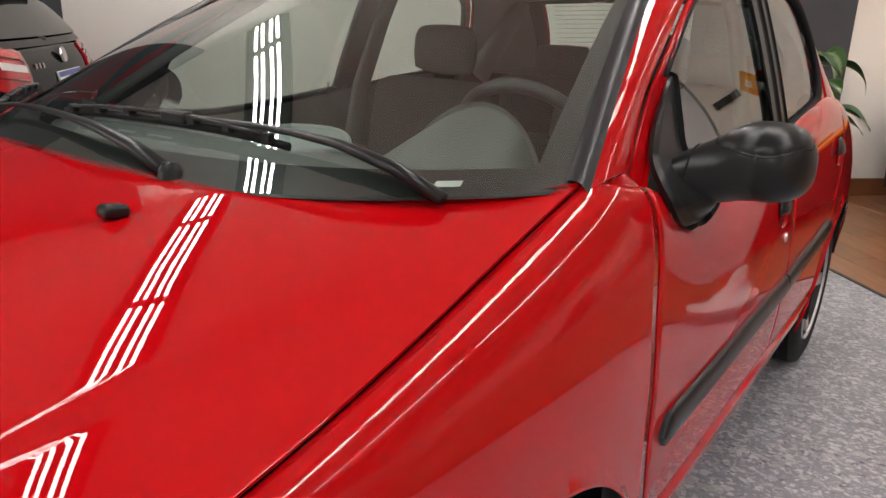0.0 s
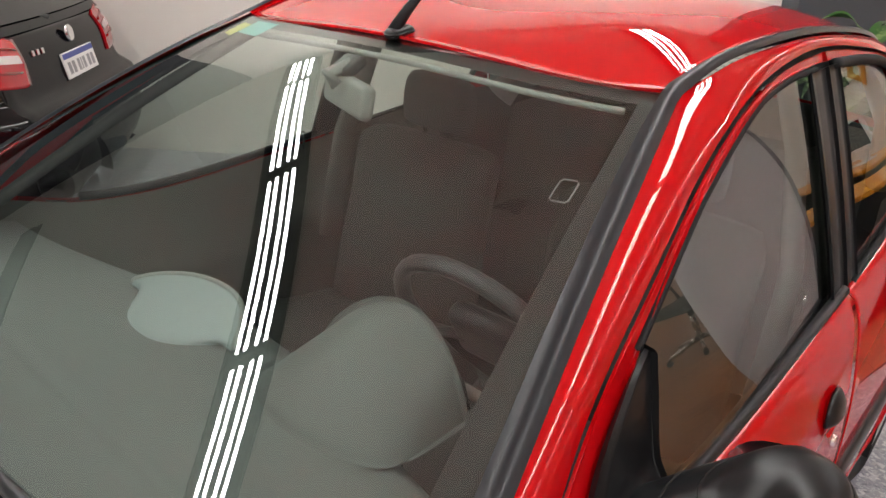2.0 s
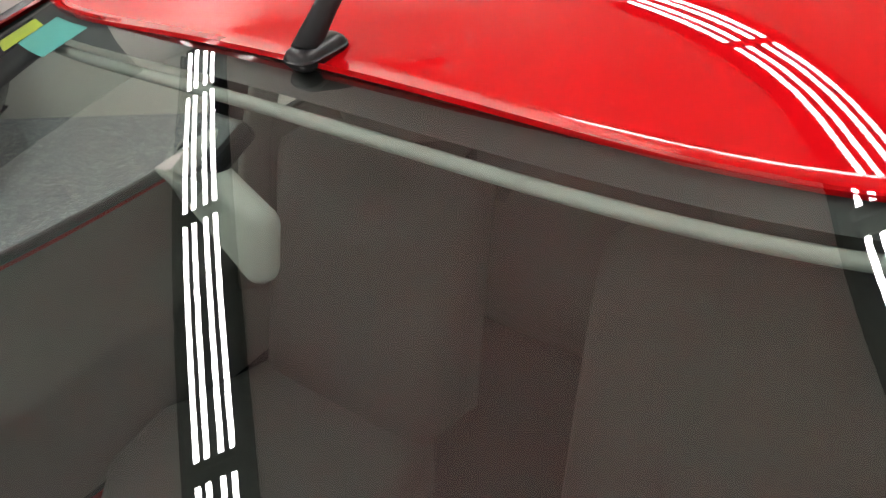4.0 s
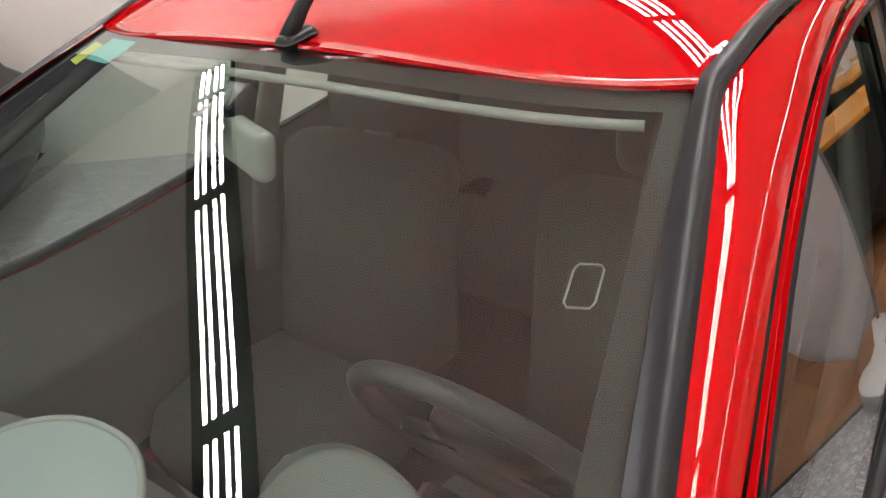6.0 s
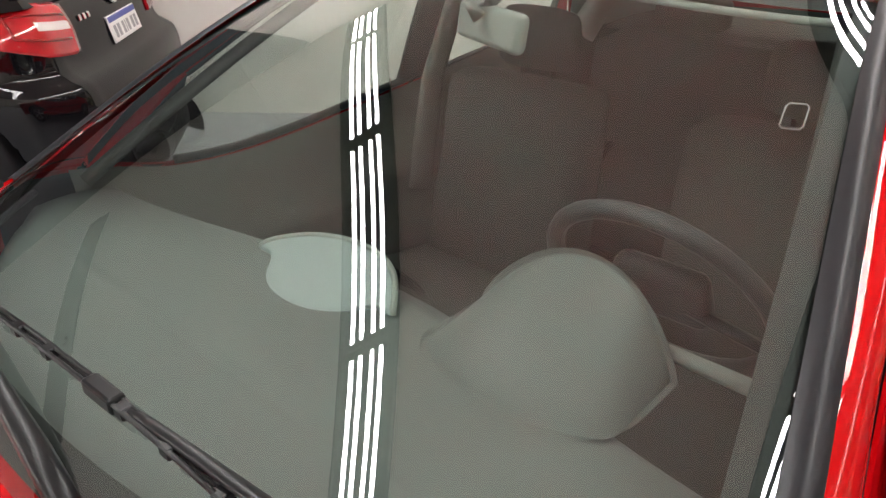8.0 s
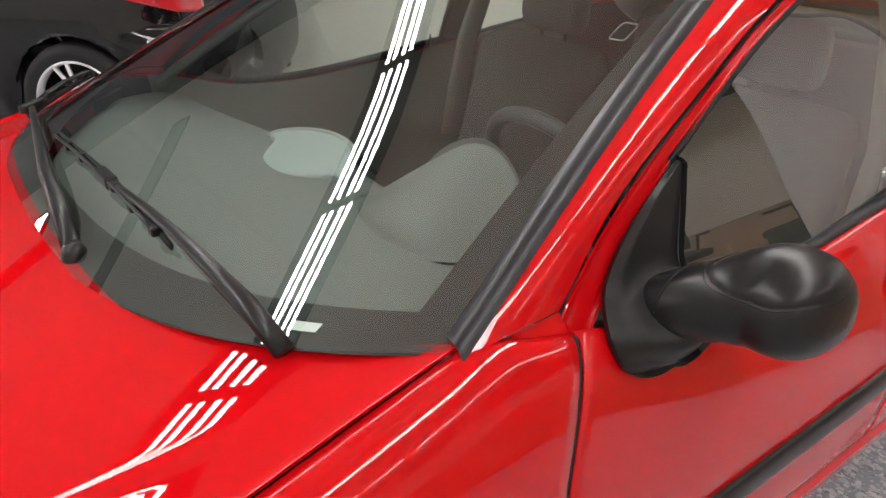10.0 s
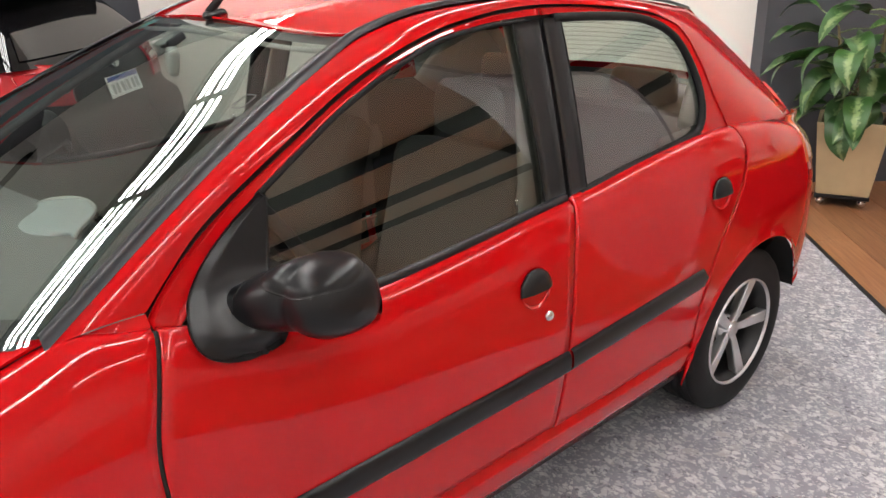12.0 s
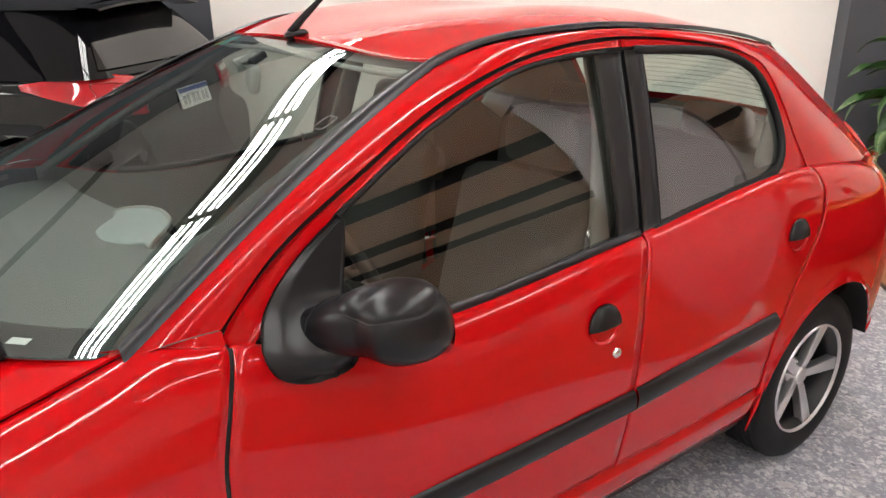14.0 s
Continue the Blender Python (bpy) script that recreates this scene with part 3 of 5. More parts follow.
    def rglass(a, b):
        top = spline(((1.70, 1.355), (1.876, 1.345), (2.04, 1.322), (2.15, 1.272), (2.205, 1.19), (2.222, 1.09)), a)
        bot = spline(((1.65, 0.955), (1.85, 0.975), (2.05, 0.992), (2.14, 1.0), (2.19, 1.03), (2.222, 1.085)), a)
        p = on_side(top[0] + (bot[0] - top[0]) * b, top[1] + (bot[1] - top[1]) * b)
        return mir((p[0] - 0.006, p[1], p[2]))
    patch("window_glass", rglass, 36, 16, M_SIDEGLASS, rd, flip=not fl)

    # rubber round the windows and along the waist
    ring = [on_side(y, z) for y, z in (spline(((0.835, 1.137), (0.961, 1.203), (1.081, 1.260), (1.304, 1.336), (1.47, 1.358), (1.60, 1.359)), k / 24) for k in range(25))]
    tube("window_seal", [mir((p[0] + 0.001, p[1], p[2])) for p in ring], 0.006, M_RUBBER, fd, n=6)
    ring = [on_side(y, z) for y, z in (spline(((1.70, 1.358), (1.876, 1.347), (2.05, 1.324), (2.163, 1.273), (2.216, 1.19), (2.231, 1.09), (2.205, 1.03), (2.15, 1.004), (2.05, 0.994), (1.85, 0.978), (1.64, 0.957)), k / 40) for k in range(41))]
    tube("window_seal", [mir((p[0] + 0.001, p[1], p[2])) for p in ring], 0.011, M_RUBBER, rd, n=8)
    waist = [(0.756, y, sheet_top(y)[1] + 0.004) for y in [0.80 + (1.585 - 0.80) * k / 16 for k in range(17)]]
    tube("waist_seal", [mir(p) for p in waist], 0.011, M_MOULD, fd, "glossy black waist seal", n=8)

    # rubbing strips
    for par, y0, y1, z0, z1 in ((fd, 0.60, 1.512, 0.580, 0.583), (rd, 1.520, 2.112, 0.584, 0.615)):
        def strip(a, b, y0=y0, y1=y1, z0=z0, z1=z1):
            y = y0 + (y1 - y0) * a
            ang = math.pi * b
            hh = 0.029 * min(1.0, math.sqrt(max(0.0, (1 - a) * 40)) if par is rd else math.sqrt(max(0.0, a * 40)))
            z = z0 + (z1 - z0) * a + hh * math.cos(ang)
            x = flank(y, flank_q(y, z))[0] - 0.004 + 0.018 * math.sin(ang) ** 0.5
            return mir((x, y, z))
        patch("rubbing_strip", strip, 40, 12, M_PLASTIC, par, "black plastic rubbing strip", flip=fl)

    # handles: a half-oval flap over a round dish
    for par, cy, cz in ((fd, 1.412, 0.808), (rd, 2.188, 0.846)):
        base = Vector(flank(cy, flank_q(cy, cz)))
        nx = (Vector(flank(cy, flank_q(cy, cz) + 0.05)) - base).cross(Vector((0, 1, 0))).normalized()
        if nx.x < 0:
            nx = -nx
        upv = nx.cross(Vector((0, 1, 0))).normalized()
        upv = upv if upv.z > 0 else -upv

        def dish(a, b, base=base, nx=nx, upv=upv):
            an = 2 * math.pi * a
            r = 0.05 * b
            d = -0.010 * (1 - b ** 4) + 0.0035
            p = base + Vector((0, 1, 0)) * (r * math.cos(an)) + upv * (r * math.sin(an) * 0.95) + nx * d
            return mir(p)
        patch("handle_dish", dish, 33, 8, M_RED, par, flip=fl)

        def flap(a, b, base=base, nx=nx, upv=upv):
            an = math.pi * a
            r = 0.052 * b
            p = base + Vector((0, 1, 0)) * (r * math.cos(an)) + upv * (-0.008 + (r * 1.02) * math.sin(an)) + nx * (0.006 + 0.014 * (1 - b ** 3))
            return mir(p)
        patch("door_handle", flap, 25, 10, M_PLASTIC, par, "black plastic door handle", thick=0.005, flip=fl)
    b0 = Vector(flank(1.449, flank_q(1.449, 0.728)))
    lathe("lock_barrel", ((0.0, 0.006), (0.009, 0.006), (0.0125, 0.004), (0.0125, -0.004)), Matrix.Translation(mir(b0)) @ pose(0, 0, 0, 0, 90 * s, 0), M_CHROME, fd, "bright round lock barrel", n=20)

    tube("lock_pin", [mir((0.724, 1.455, 0.935)), mir((0.722, 1.455, 0.975)), mir((0.721, 1.455, 0.99))], [0.004, 0.0045, 0.003], M_CHROME, fd, "bright door lock pin", n=8)

    # sail plate and mirror
    def sail_x(y, z):
        zt = sheet_top(y)[1]
        x = upper_x(y, z)
        if z < zt:
            x = max(x, flank(y, flank_q(y, z))[0])
        k = max(0.0, min(1.0, (1.03 - z) / 0.09))
        x = max(x + 0.003, upper_x(y, max(z, 0.945)) + 0.006 + 0.030 * k * k * (3 - 2 * k))
        return x + 0.034 * math.exp(-((y - 0.765) / 0.05) ** 2 - ((z - 0.955) / 0.045) ** 2)

    def sail(a, b):
        f = spline(((0.842, 1.140), (0.772, 1.104), (0.708, 1.060), (0.668, 1.016), (0.653, 0.988), (0.647, 0.962), (0.657, 0.934), (0.683, 0.917), (0.718, 0.910), (0.752, 0.911)), a)
        r = spline(((0.845, 1.136), (0.838, 1.110), (0.828, 1.075), (0.817, 1.038), (0.808, 1.005), (0.800, 0.975), (0.793, 0.95), (0.790, 0.938), (0.788, 0.930), (0.786, 0.922)), a)
        y, z = f[0] + (r[0] - f[0]) * b, f[1] + (r[1] - f[1]) * b
        return mir((sail_x(y, z) + 0.007 * min(1.0, 5 * b), y, z))
    patch("mirror_sail", sail, 44, 26, M_PLASTIC, fd, thick=0.009, flip=fl)

    # mirror housing: a rounded pod growing out of a round foot, with an oval cap
    def pod(t, th, out=0.0):
        k = math.sin(math.pi / 2 * min(1.0, t / 0.55))
        e = max(0.0, (t - 0.55) / 0.45)
        end = max(0.0, 1 - e ** 2.7) ** 0.5
        ry = (0.046 + (0.092 - 0.046) * k) * end
        rz = (0.046 + (0.074 - 0.046) * k) * end
        cx = 0.756 + 0.204 * (1 - (1 - t) ** 1.15)
        cy = 0.760 + 0.092 * min(1.0, t / 0.55) + 0.010 * t
        cz = 0.970 + 0.030 * min(1.0, t / 0.45)
        c, sn = math.cos(th), math.sin(th)
        y = cy + (ry + out) * abs(c) ** 0.85 * (0.72 if c > 0 else -1.0)
        z = cz + (rz + out) * abs(sn) ** 0.9 * (1.0 if sn > 0 else -0.78)
        return Vector((cx + out * e, y, z))
    hous = patch("door_mirror", lambda a, b: mir(pod(b, 2 * math.pi * a)), 44, 34, M_PLASTIC, fd, "black plastic door mirror with a seamed cap", flip=fl)

    def cap(a, b):
        an = 2 * math.pi * a
        r = b
        return mir(pod(0.60 + 0.34 * r * math.cos(an), math.radians(104) + math.radians(56) * r * math.sin(an), 0.0035 * min(1.0, 6 * (1 - r)) - 0.001))
    patch("mirror_cap", cap, 49, 12, M_PLASTIC, hous, flip=not fl)
    tube("cap_seam", [cap(k / 48, 1.0) for k in range(48)], 0.0016, M_DARK, hous, n=5, closed=True)
    tube("foot_seam", [mir(pod(0.13, 2 * math.pi * k / 32, 0.0004)) for k in range(32)], 0.0018, M_DARK, hous, n=5, closed=True)

    def mglass(a, b):
        th = 2 * math.pi * a
        return mir((0.872 + 0.072 * b * math.cos(th), 0.918 - 0.006 * b, 0.988 + 0.06 * b * math.sin(th)))
    patch("mirror_glass", mglass, 25, 4, M_CHROME, hous, flip=fl)

    # windscreen side moulding and roof rail moulding, one black strip
    edge = [screen_point(1.0, v / 14) for v in range(14)] + [Vector(spline(RAIL, k / 24)) for k in range(25)]

    def mould(a, b):
        k = a * (len(edge) - 1)
        i = min(int(k), len(edge) - 2)
        p = edge[i].lerp(edge[i + 1], k - i)
        wid = 0.042 if p.y < 1.0 else 0.042 + (0.022 - 0.042) * min(1.0, (p.y - 1.0) / 0.3)
        off = (b - 0.55) * wid
        lift = 0.008 * math.sin(b * math.pi) + 0.003
        return mir(p + Vector((0.88, -0.05, -0.35)) * off + Vector((0.3, -0.15, 0.9)) * lift)
    patch("screen_moulding" , mould, 76, 8, M_MOULD, CAR, "satin black moulding strip", flip=fl)

    # C pillar: from the rear door's gap to the tailgate's edge
    gl_edge = ((0.518, 2.43, 1.312), (0.555, 2.60, 1.195), (0.61, 2.76, 1.06), (0.655, 2.88, 0.95), (0.66, 2.94, 0.865))

    def cpillar(a, b):
        lo = spline(((2.10, 1.336), (2.212, 1.287), (2.268, 1.19), (2.301, 1.09), (2.336, 1.02), (2.352, 0.985)), a)
        lo = Vector(on_side(lo[0], lo[1]))
        path = ((0.53, 2.276, 1.343),) + gl_edge[:-1]
        hi = Vector(spline(path, a))
        p = lo.lerp(hi, b)
        p.x += 0.03 * 4 * b * (1 - b) * (0.3 + 0.7 * a)
        return mir(p)
    patch("c_pillar", cpillar, 30, 12, M_RED, CAR, flip=not fl)

    def cfill(a, b):
        y = 2.345 + (2.93 - 2.345) * a
        p = Vector(flank(y, 0.0))
        lo = Vector(spline(((0.70, 2.352, 0.985),) + tuple((q[0], q[1], q[2]) for q in gl_edge[2:4]) + ((0.655, 2.94, 0.90),), a))
        r = p.lerp(lo, b)
        return mir(r)
    patch("quarter_top", cfill, 16, 5, M_RED, CAR, flip=not fl)

    # tail lamp set in the rear corner
    def tail(a, b):
        y = 2.80 + 0.19 * a
        z = 0.80 + 0.15 * b - 0.02 * a
        x = flank(y, flank_q(y, min(z, sheet_top(y)[1] - 0.002)))[0]
        return mir((x + 0.006, y, z))
    patch("tail_lamp", tail, 14, 10, M_ORANGELENS, CAR, "red and orange tail lamp", thick=0.01, flip=not fl)

    # headlamp
    def head(a, b):
        y = -0.62 + 0.30 * a
        z = curve_at((-0.62, -0.32), (0.60, 0.70), y) + (0.12 + 0.03 * a) * b
        x = flank(y, flank_q(y, min(z, sheet_top(y)[1] - 0.004)))[0]
        return mir((x + 0.006, y, z))
    patch("headlamp", head, 14, 10, M_CLEARLENS, CAR, "clear headlamp lens", thick=0.01, flip=not fl)


# bonnet
def bonnet(a, b):
    t = 2 * b - 1
    s1 = abs(t)
    yr = 0.185 + 0.08 * s1 ** 2 + 0.20 * s1 ** 4
    yf = -0.70 + 0.16 * s1 ** 2
    y = yf + (yr - yf) * a
    xt, zt = sheet_top(y)
    xe = xt + 0.0003
    zc = float(np.polyval(CREST_Z, y))
    x = xe * t
    # a raised middle that ends in a creased step, which dies out before the scuttle
    fade = max(0.0, min(1.0, (0.29 - y) / 0.34))
    fold = 0.600 + 0.178 * (y + 0.086)
    q = max(0.0, min(1.0, (abs(x) - fold + 0.016) / 0.032))
    z = zc + (zt + 0.002 - zc) * s1 ** 2.9 + 0.0065 * fade * min(1.0, abs(x) / fold) ** 3 * (1 - q * q * (3 - 2 * q))
    return (x, y, z)


for s in (1, -1):
    run = [(s * (sheet_top(y)[0] + 0.001), y, sheet_top(y)[1] - 0.009) for y in [-0.55 + 1.0 * k / 40 for k in range(41)]]
    # dark tube that paints the shade in the gap between bonnet and wing
    tube("wing_gap_shade", run, 0.006, M_DARK, CAR, n=6)
patch("bonnet", bonnet, 60, 281, M_RED, CAR, thick=0.005, flip=True)


def roof(a, b):
    t = 2 * b - 1
    y_f = 1.10 + 0.07 * (t ** 4 + 0.2252 * (t * t - t ** 4)) - 0.004
    y_r = 2.57 - 0.14 * t * t
    y = y_f + (y_r - y_f) * a
    xr = curve_at((1.0, 1.2, 1.4, 1.55, 1.8, 2.1, 2.43, 2.6), (0.527, 0.537, 0.55, 0.555, 0.554, 0.543, 0.513, 0.495), y) - 0.006
    zr = curve_at((1.0, 1.17, 1.27, 1.374, 1.55, 1.70, 1.915, 2.085, 2.276, 2.43, 2.6), (1.312, 1.364, 1.389, 1.405, 1.413, 1.411, 1.395, 1.376, 1.347, 1.315, 1.275), y)
    zc = curve_at((1.0, 1.1, 1.2, 1.35, 1.5, 1.8, 2.1, 2.4, 2.6), (1.365, 1.385, 1.402, 1.420, 1.430, 1.430, 1.411, 1.372, 1.335), y)
    flat = zc + (zr - zc) * abs(t) ** 2.3 + 0.002
    # the front two thirds crown more fully, and roll down to the windscreen
    t2, e = t * t, min(0.9, y - 1.1)
    full = zc + (zr - zc) * (2.986 * t2 - 0.7226 * t2 ** 2 - 1.2632 * t2 ** 3) + 0.002
    full += (1 - t2) * ((0.0518 * e + 0.0382 * e * e + 0.013 * e ** 3) * math.exp(-e / 0.35) + t2 * (0.0895 + 0.0735 * e))
    k = max(0.0, min(1.0, (2.5 - y) / 0.6))
    k = k * k * (3 - 2 * k)
    return (xr * t, y, flat + (full - flat) * k)


patch("roof", roof, 60, 60, M_RED, CAR, thick=0.006, flip=True)


# tailgate: glass above, painted below
def gate(a, b):
    t = 2 * b - 1
    ys = curve_at((0, 0.3, 0.6, 0.8, 1.0), (2.575, 2.74, 2.92, 3.0, 3.04), a)
    zs = curve_at((0, 0.3, 0.6, 0.8, 1.0), (1.333, 1.18, 1.0, 0.86, 0.60), a)
    xs = curve_at((0, 0.3, 0.6, 0.8, 1.0), (0.512, 0.565, 0.648, 0.655, 0.64), a)
    return (xs * t, ys - 0.13 * t * t, zs - 0.018 * t * t)


for nm, a0, a1, b0, b1, m in (("rear_glass", 0.06, 0.52, 0.07, 0.93, M_SIDEGLASS), ("tailgate", 0.52, 1.0, 0.0, 1.0, M_RED), ("tailgate_frame", 0.0, 0.06, 0.0, 1.0, M_RED), ("tailgate_frame", 0.06, 0.52, 0.0, 0.07, M_RED), ("tailgate_frame", 0.06, 0.52, 0.93, 1.0, M_RED)):
    patch(nm, lambda a, b, a0=a0, a1=a1, b0=b0, b1=b1: gate(a0 + (a1 - a0) * a, b0 + (b1 - b0) * b), 20, 20, m, CAR, flip=True)
    if nm == "tailgate_frame":
        patch("frame_trim", lambda a, b, a0=a0, a1=a1, b0=b0, b1=b1: Vector(gate(a0 + (a1 - a0) * a, b0 + (b1 - b0) * b)) + Vector((0, -0.02, -0.012)), 12, 12, M_FABRIC, CAR, "dark grey tailgate frame trim")


# heating wires on the rear glass
for k in range(11):
    a = 0.10 + 0.036 * k
    tube("heating_wire", [Vector(gate(a, 0.10 + 0.80 * j / 16)) + Vector((0, -0.002, -0.002)) for j in range(17)], 0.0009, M_SOIL, CAR, "thin dark heating wire", n=4)


def bumper(yc, sgn, nm, z0, z1, lab):
    def f(a, b):
        t = 2 * a - 1
        x = (0.70 if sgn > 0 else 0.80) * math.copysign(abs(t) ** 0.8, t)
        y = yc - sgn * (0.30 * abs(t) ** 4) + sgn * 0.05 * math.sin(b * math.pi)
        return (x, y, z1 + (z0 - z1) * b)
    patch(nm, f, 30, 12, M_RED, CAR, lab, thick=0.03, flip=sgn > 0)


bumper(3.08, 1, "rear_bumper", 0.34, 0.62, "red rear bumper")
bumper(-0.68, -1, "front_bumper", 0.18, 0.66, "red front bumper")


# ======== glass, cabin and fittings of the red car ========
def screen(a, b):
    return screen_point(2 * b - 1, a)


patch("windscreen", screen, 40, 60, M_GLASS, CAR, "green-tinted laminated windscreen", flip=True)


def frit_band(v0, v1, s0, s1, nu, nv):
    def f(a, b):
        p = screen_point(s0 + (s1 - s0) * b, v0 + (v1 - v0) * a)
        return p + Vector((0, 0.35, -0.9)) * 0.005
    patch("screen_border", f, nu, nv, M_FRIT, CAR, "black ceramic border of the windscreen", flip=True)


frit_band(0.962, 1.0, -1, 1, 4, 50)
frit_band(0.0, 0.075, -1, 1, 4, 50)
frit_band(0.075, 0.962, 0.932, 1.0, 40, 4)
frit_band(0.075, 0.962, -1.0, -0.932, 40, 4)


# stickers on the glass
def sticker(name, s0, s1, v0, v1, m, lab):
    patch(name, lambda a, b: screen_point(s0 + (s1 - s0) * b, v0 + (v1 - v0) * a) + Vector((0, 0.35, -0.9)) * 0.004, 6, 6, m, CAR, lab, flip=True)


sticker("sticker", -0.80, -0.615, 0.925, 0.985, M_CYAN, "pale cyan inspection sticker")
sticker("sticker", -0.90, -0.805, 0.905, 0.965, M_YELLOW, "yellow-green inspection sticker")
sticker("identity_plate", 0.795, 0.835, 0.03, 0.045, M_WHITE, "small pale identity plate under the glass")
# outline of a clear toll-tag holder stuck inside the glass
pts = [(0.872, 0.692), (0.900, 0.690), (0.905, 0.696), (0.905, 0.735), (0.900, 0.741), (0.872, 0.743), (0.867, 0.737), (0.867, 0.698)]
tube("tag_holder", [screen_point(s_, v_) + Vector((0, 0.5, -0.9)) * 0.006 for s_, v_ in pts], 0.0012, M_GREYMARK, CAR, "clear plastic tag holder", n=5, closed=True)

# added dark sheet in place of the shade under bonnet and scuttle
patch("under_bonnet_shade", lambda a, b: (0.70 * (2 * b - 1), -0.55 + 1.05 * a, 0.70 + 0.16 * a + 0.03 * a * a), 10, 10, M_DARK, CAR, flip=True)


def scuttle(a, b):
    t = 2 * b - 1
    y0 = 0.13 + 0.06 * t * t + 0.19 * abs(t) ** 5
    y1 = 0.15 + 0.315 * t * t
    return (0.715 * t, y0 + (y1 + 0.03 - y0) * a, 0.955 + 0.035 * a + 0.02 * t * t)


patch("scuttle_panel", scuttle, 8, 40, M_PLASTIC, CAR, "black plastic scuttle panel", flip=True)
tube("bonnet_seal", [(0.70 * t, 0.197 + 0.08 * t * t + 0.20 * t ** 4, 0.976 + 0.006 * t * t) for t in [k / 15 - 1 for k in range(31)]], 0.007, M_RUBBER, CAR, n=6)


# wipers
def on_screen(x, y, lift):
    s_, v_ = x / 0.70, 0.1
    for _ in range(12):
        p = screen_point(s_, v_)
        v_ += (y - p.y) / 0.85
        s_ += (x - p.x) / 0.70
    return screen_point(s_, v_) + Vector((0, -0.4, 0.9)) * lift


def wiper(pivot, tip, elbow, back):
    """An arm from its pivot to the blade's middle, and a bridged blade that reaches back along its line by a share of its front half."""
    arm = [pivot]
    for k in range(1, 7):
        p = pivot.lerp(elbow, k / 6)
        arm.append(on_screen(p.x, p.y, 0.030 - 0.008 * k / 6))
    arm[1] = pivot.lerp(arm[2], 0.45) + Vector((0, 0, 0.008))
    w = tube("wiper", arm, [0.015, 0.015, 0.012, 0.0095, 0.008, 0.007, 0.006], M_PLASTIC, CAR, "black wiper arm and blade", n=8, flat=0.6)
    d = tip - elbow
    bl = [(elbow - d * back).lerp(tip, k / 14) for k in range(15)]
    bl = [on_screen(p.x, p.y, 0.010) for p in bl]
    tube("blade_rubber", bl, 0.0035, M_RUBBER, w, n=6, flat=2.0)
    br = [p + Vector((0, -0.005, 0.009 + 0.006 * math.sin(math.pi * k / 14))) for k, p in enumerate(bl)]
    for side in (-0.005, 0.005):
        tube("blade_bridge", [p + Vector((0, side, 0)) for p in br[1:14]], 0.0032, M_PLASTIC, w, n=6)
    for k in (1, 3, 5, 9, 11, 13):
        box("blade_claw", (0.018, 0.016, 0.014), Matrix.Translation(br[k] - Vector((0, 0, 0.004))) @ pose(0, 0, 0, 0, 0, math.degrees(math.atan2(d.y, d.x))), M_PLASTIC, w, bevel=0.002, seg=1)
    box("blade_clip", (0.06, 0.02, 0.02), Matrix.Translation(arm[-1]) @ pose(0, 0, 0, 0, 0, math.degrees(math.atan2(d.y, d.x))), M_PLASTIC, w, bevel=0.004)
    return w


wiper(Vector((0.60, 0.30, 0.998)), on_screen(-0.215, 0.247, 0.012), on_screen(0.11, 0.262, 0.018), 0.75)
wiper(Vector((0.20, 0.165, 0.995)), on_screen(-0.64, 0.42, 0.012), on_screen(-0.50, 0.262, 0.016), 0.12)
lathe("wiper_cap", ((0.0, 0.024), (0.012, 0.022), (0.018, 0.012), (0.02, 0.0)), Matrix.Translation((0.20, 0.165, 0.99)), M_PLASTIC, CAR, n=16)

# washer jets on the bonnet
for sx in (0.272, -0.272):
    jet = bm_box((0.028, 0.036, 0.018), Matrix.Translation((sx, 0.026, 0.979)) @ pose(0, 0, 0, -8, 0, 0), 0.007, 3)
    bm_part("washer_jet", jet, M_PLASTIC, CAR, "small black washer jet", smooth=True)

# roof aerial on a sloped foot
AER = bm_part("aerial", bm_box((0.034, 0.062, 0.022), Matrix.Translation((0.02, 1.110, 1.395)) @ pose(0, 0, 0, 6, 0, 0), 0.013, 4), M_PLASTIC, CAR, "black roof aerial with a short mast", smooth=True)
tube("aerial_mast", [(0.02, 1.095, 1.398), (0.02, 1.128, 1.430), (0.02, 1.195, 1.485), (0.02, 1.345, 1.60)], [0.012, 0.010, 0.006, 0.003], M_RUBBER, AER, n=8)


# dashboard
def dash_top(a, b):
    t = 2 * b - 1
    x = 0.70 * t
    y0 = 0.17 + 0.30 * t * t
    y1 = 0.72 + 0.05 * math.cos(3 * t) - 0.02 * t * t
    y = y0 + (y1 - y0) * a
    z = 0.955 + 0.012 * math.sin(math.pi * a) - 0.022 * a - 0.004 * math.exp(-((y - 0.425) / 0.008) ** 2)
    if a > 0.9:
        z -= 0.8 * (a - 0.9) ** 1.4
    return (x, y, z)


patch("dash_top", dash_top, 60, 50, M_DASH, CAR, "grey grained dashboard top", flip=True)


def dash_face(a, b):
    t = 2 * b - 1
    p = Vector(dash_top(1.0, b))
    return p + Vector((0, 0.03 * math.sin(2.5 * a) - 0.10 * a * a, -0.38 * a))


patch("dash_face", dash_face, 14, 40, M_DASH, CAR, flip=True)


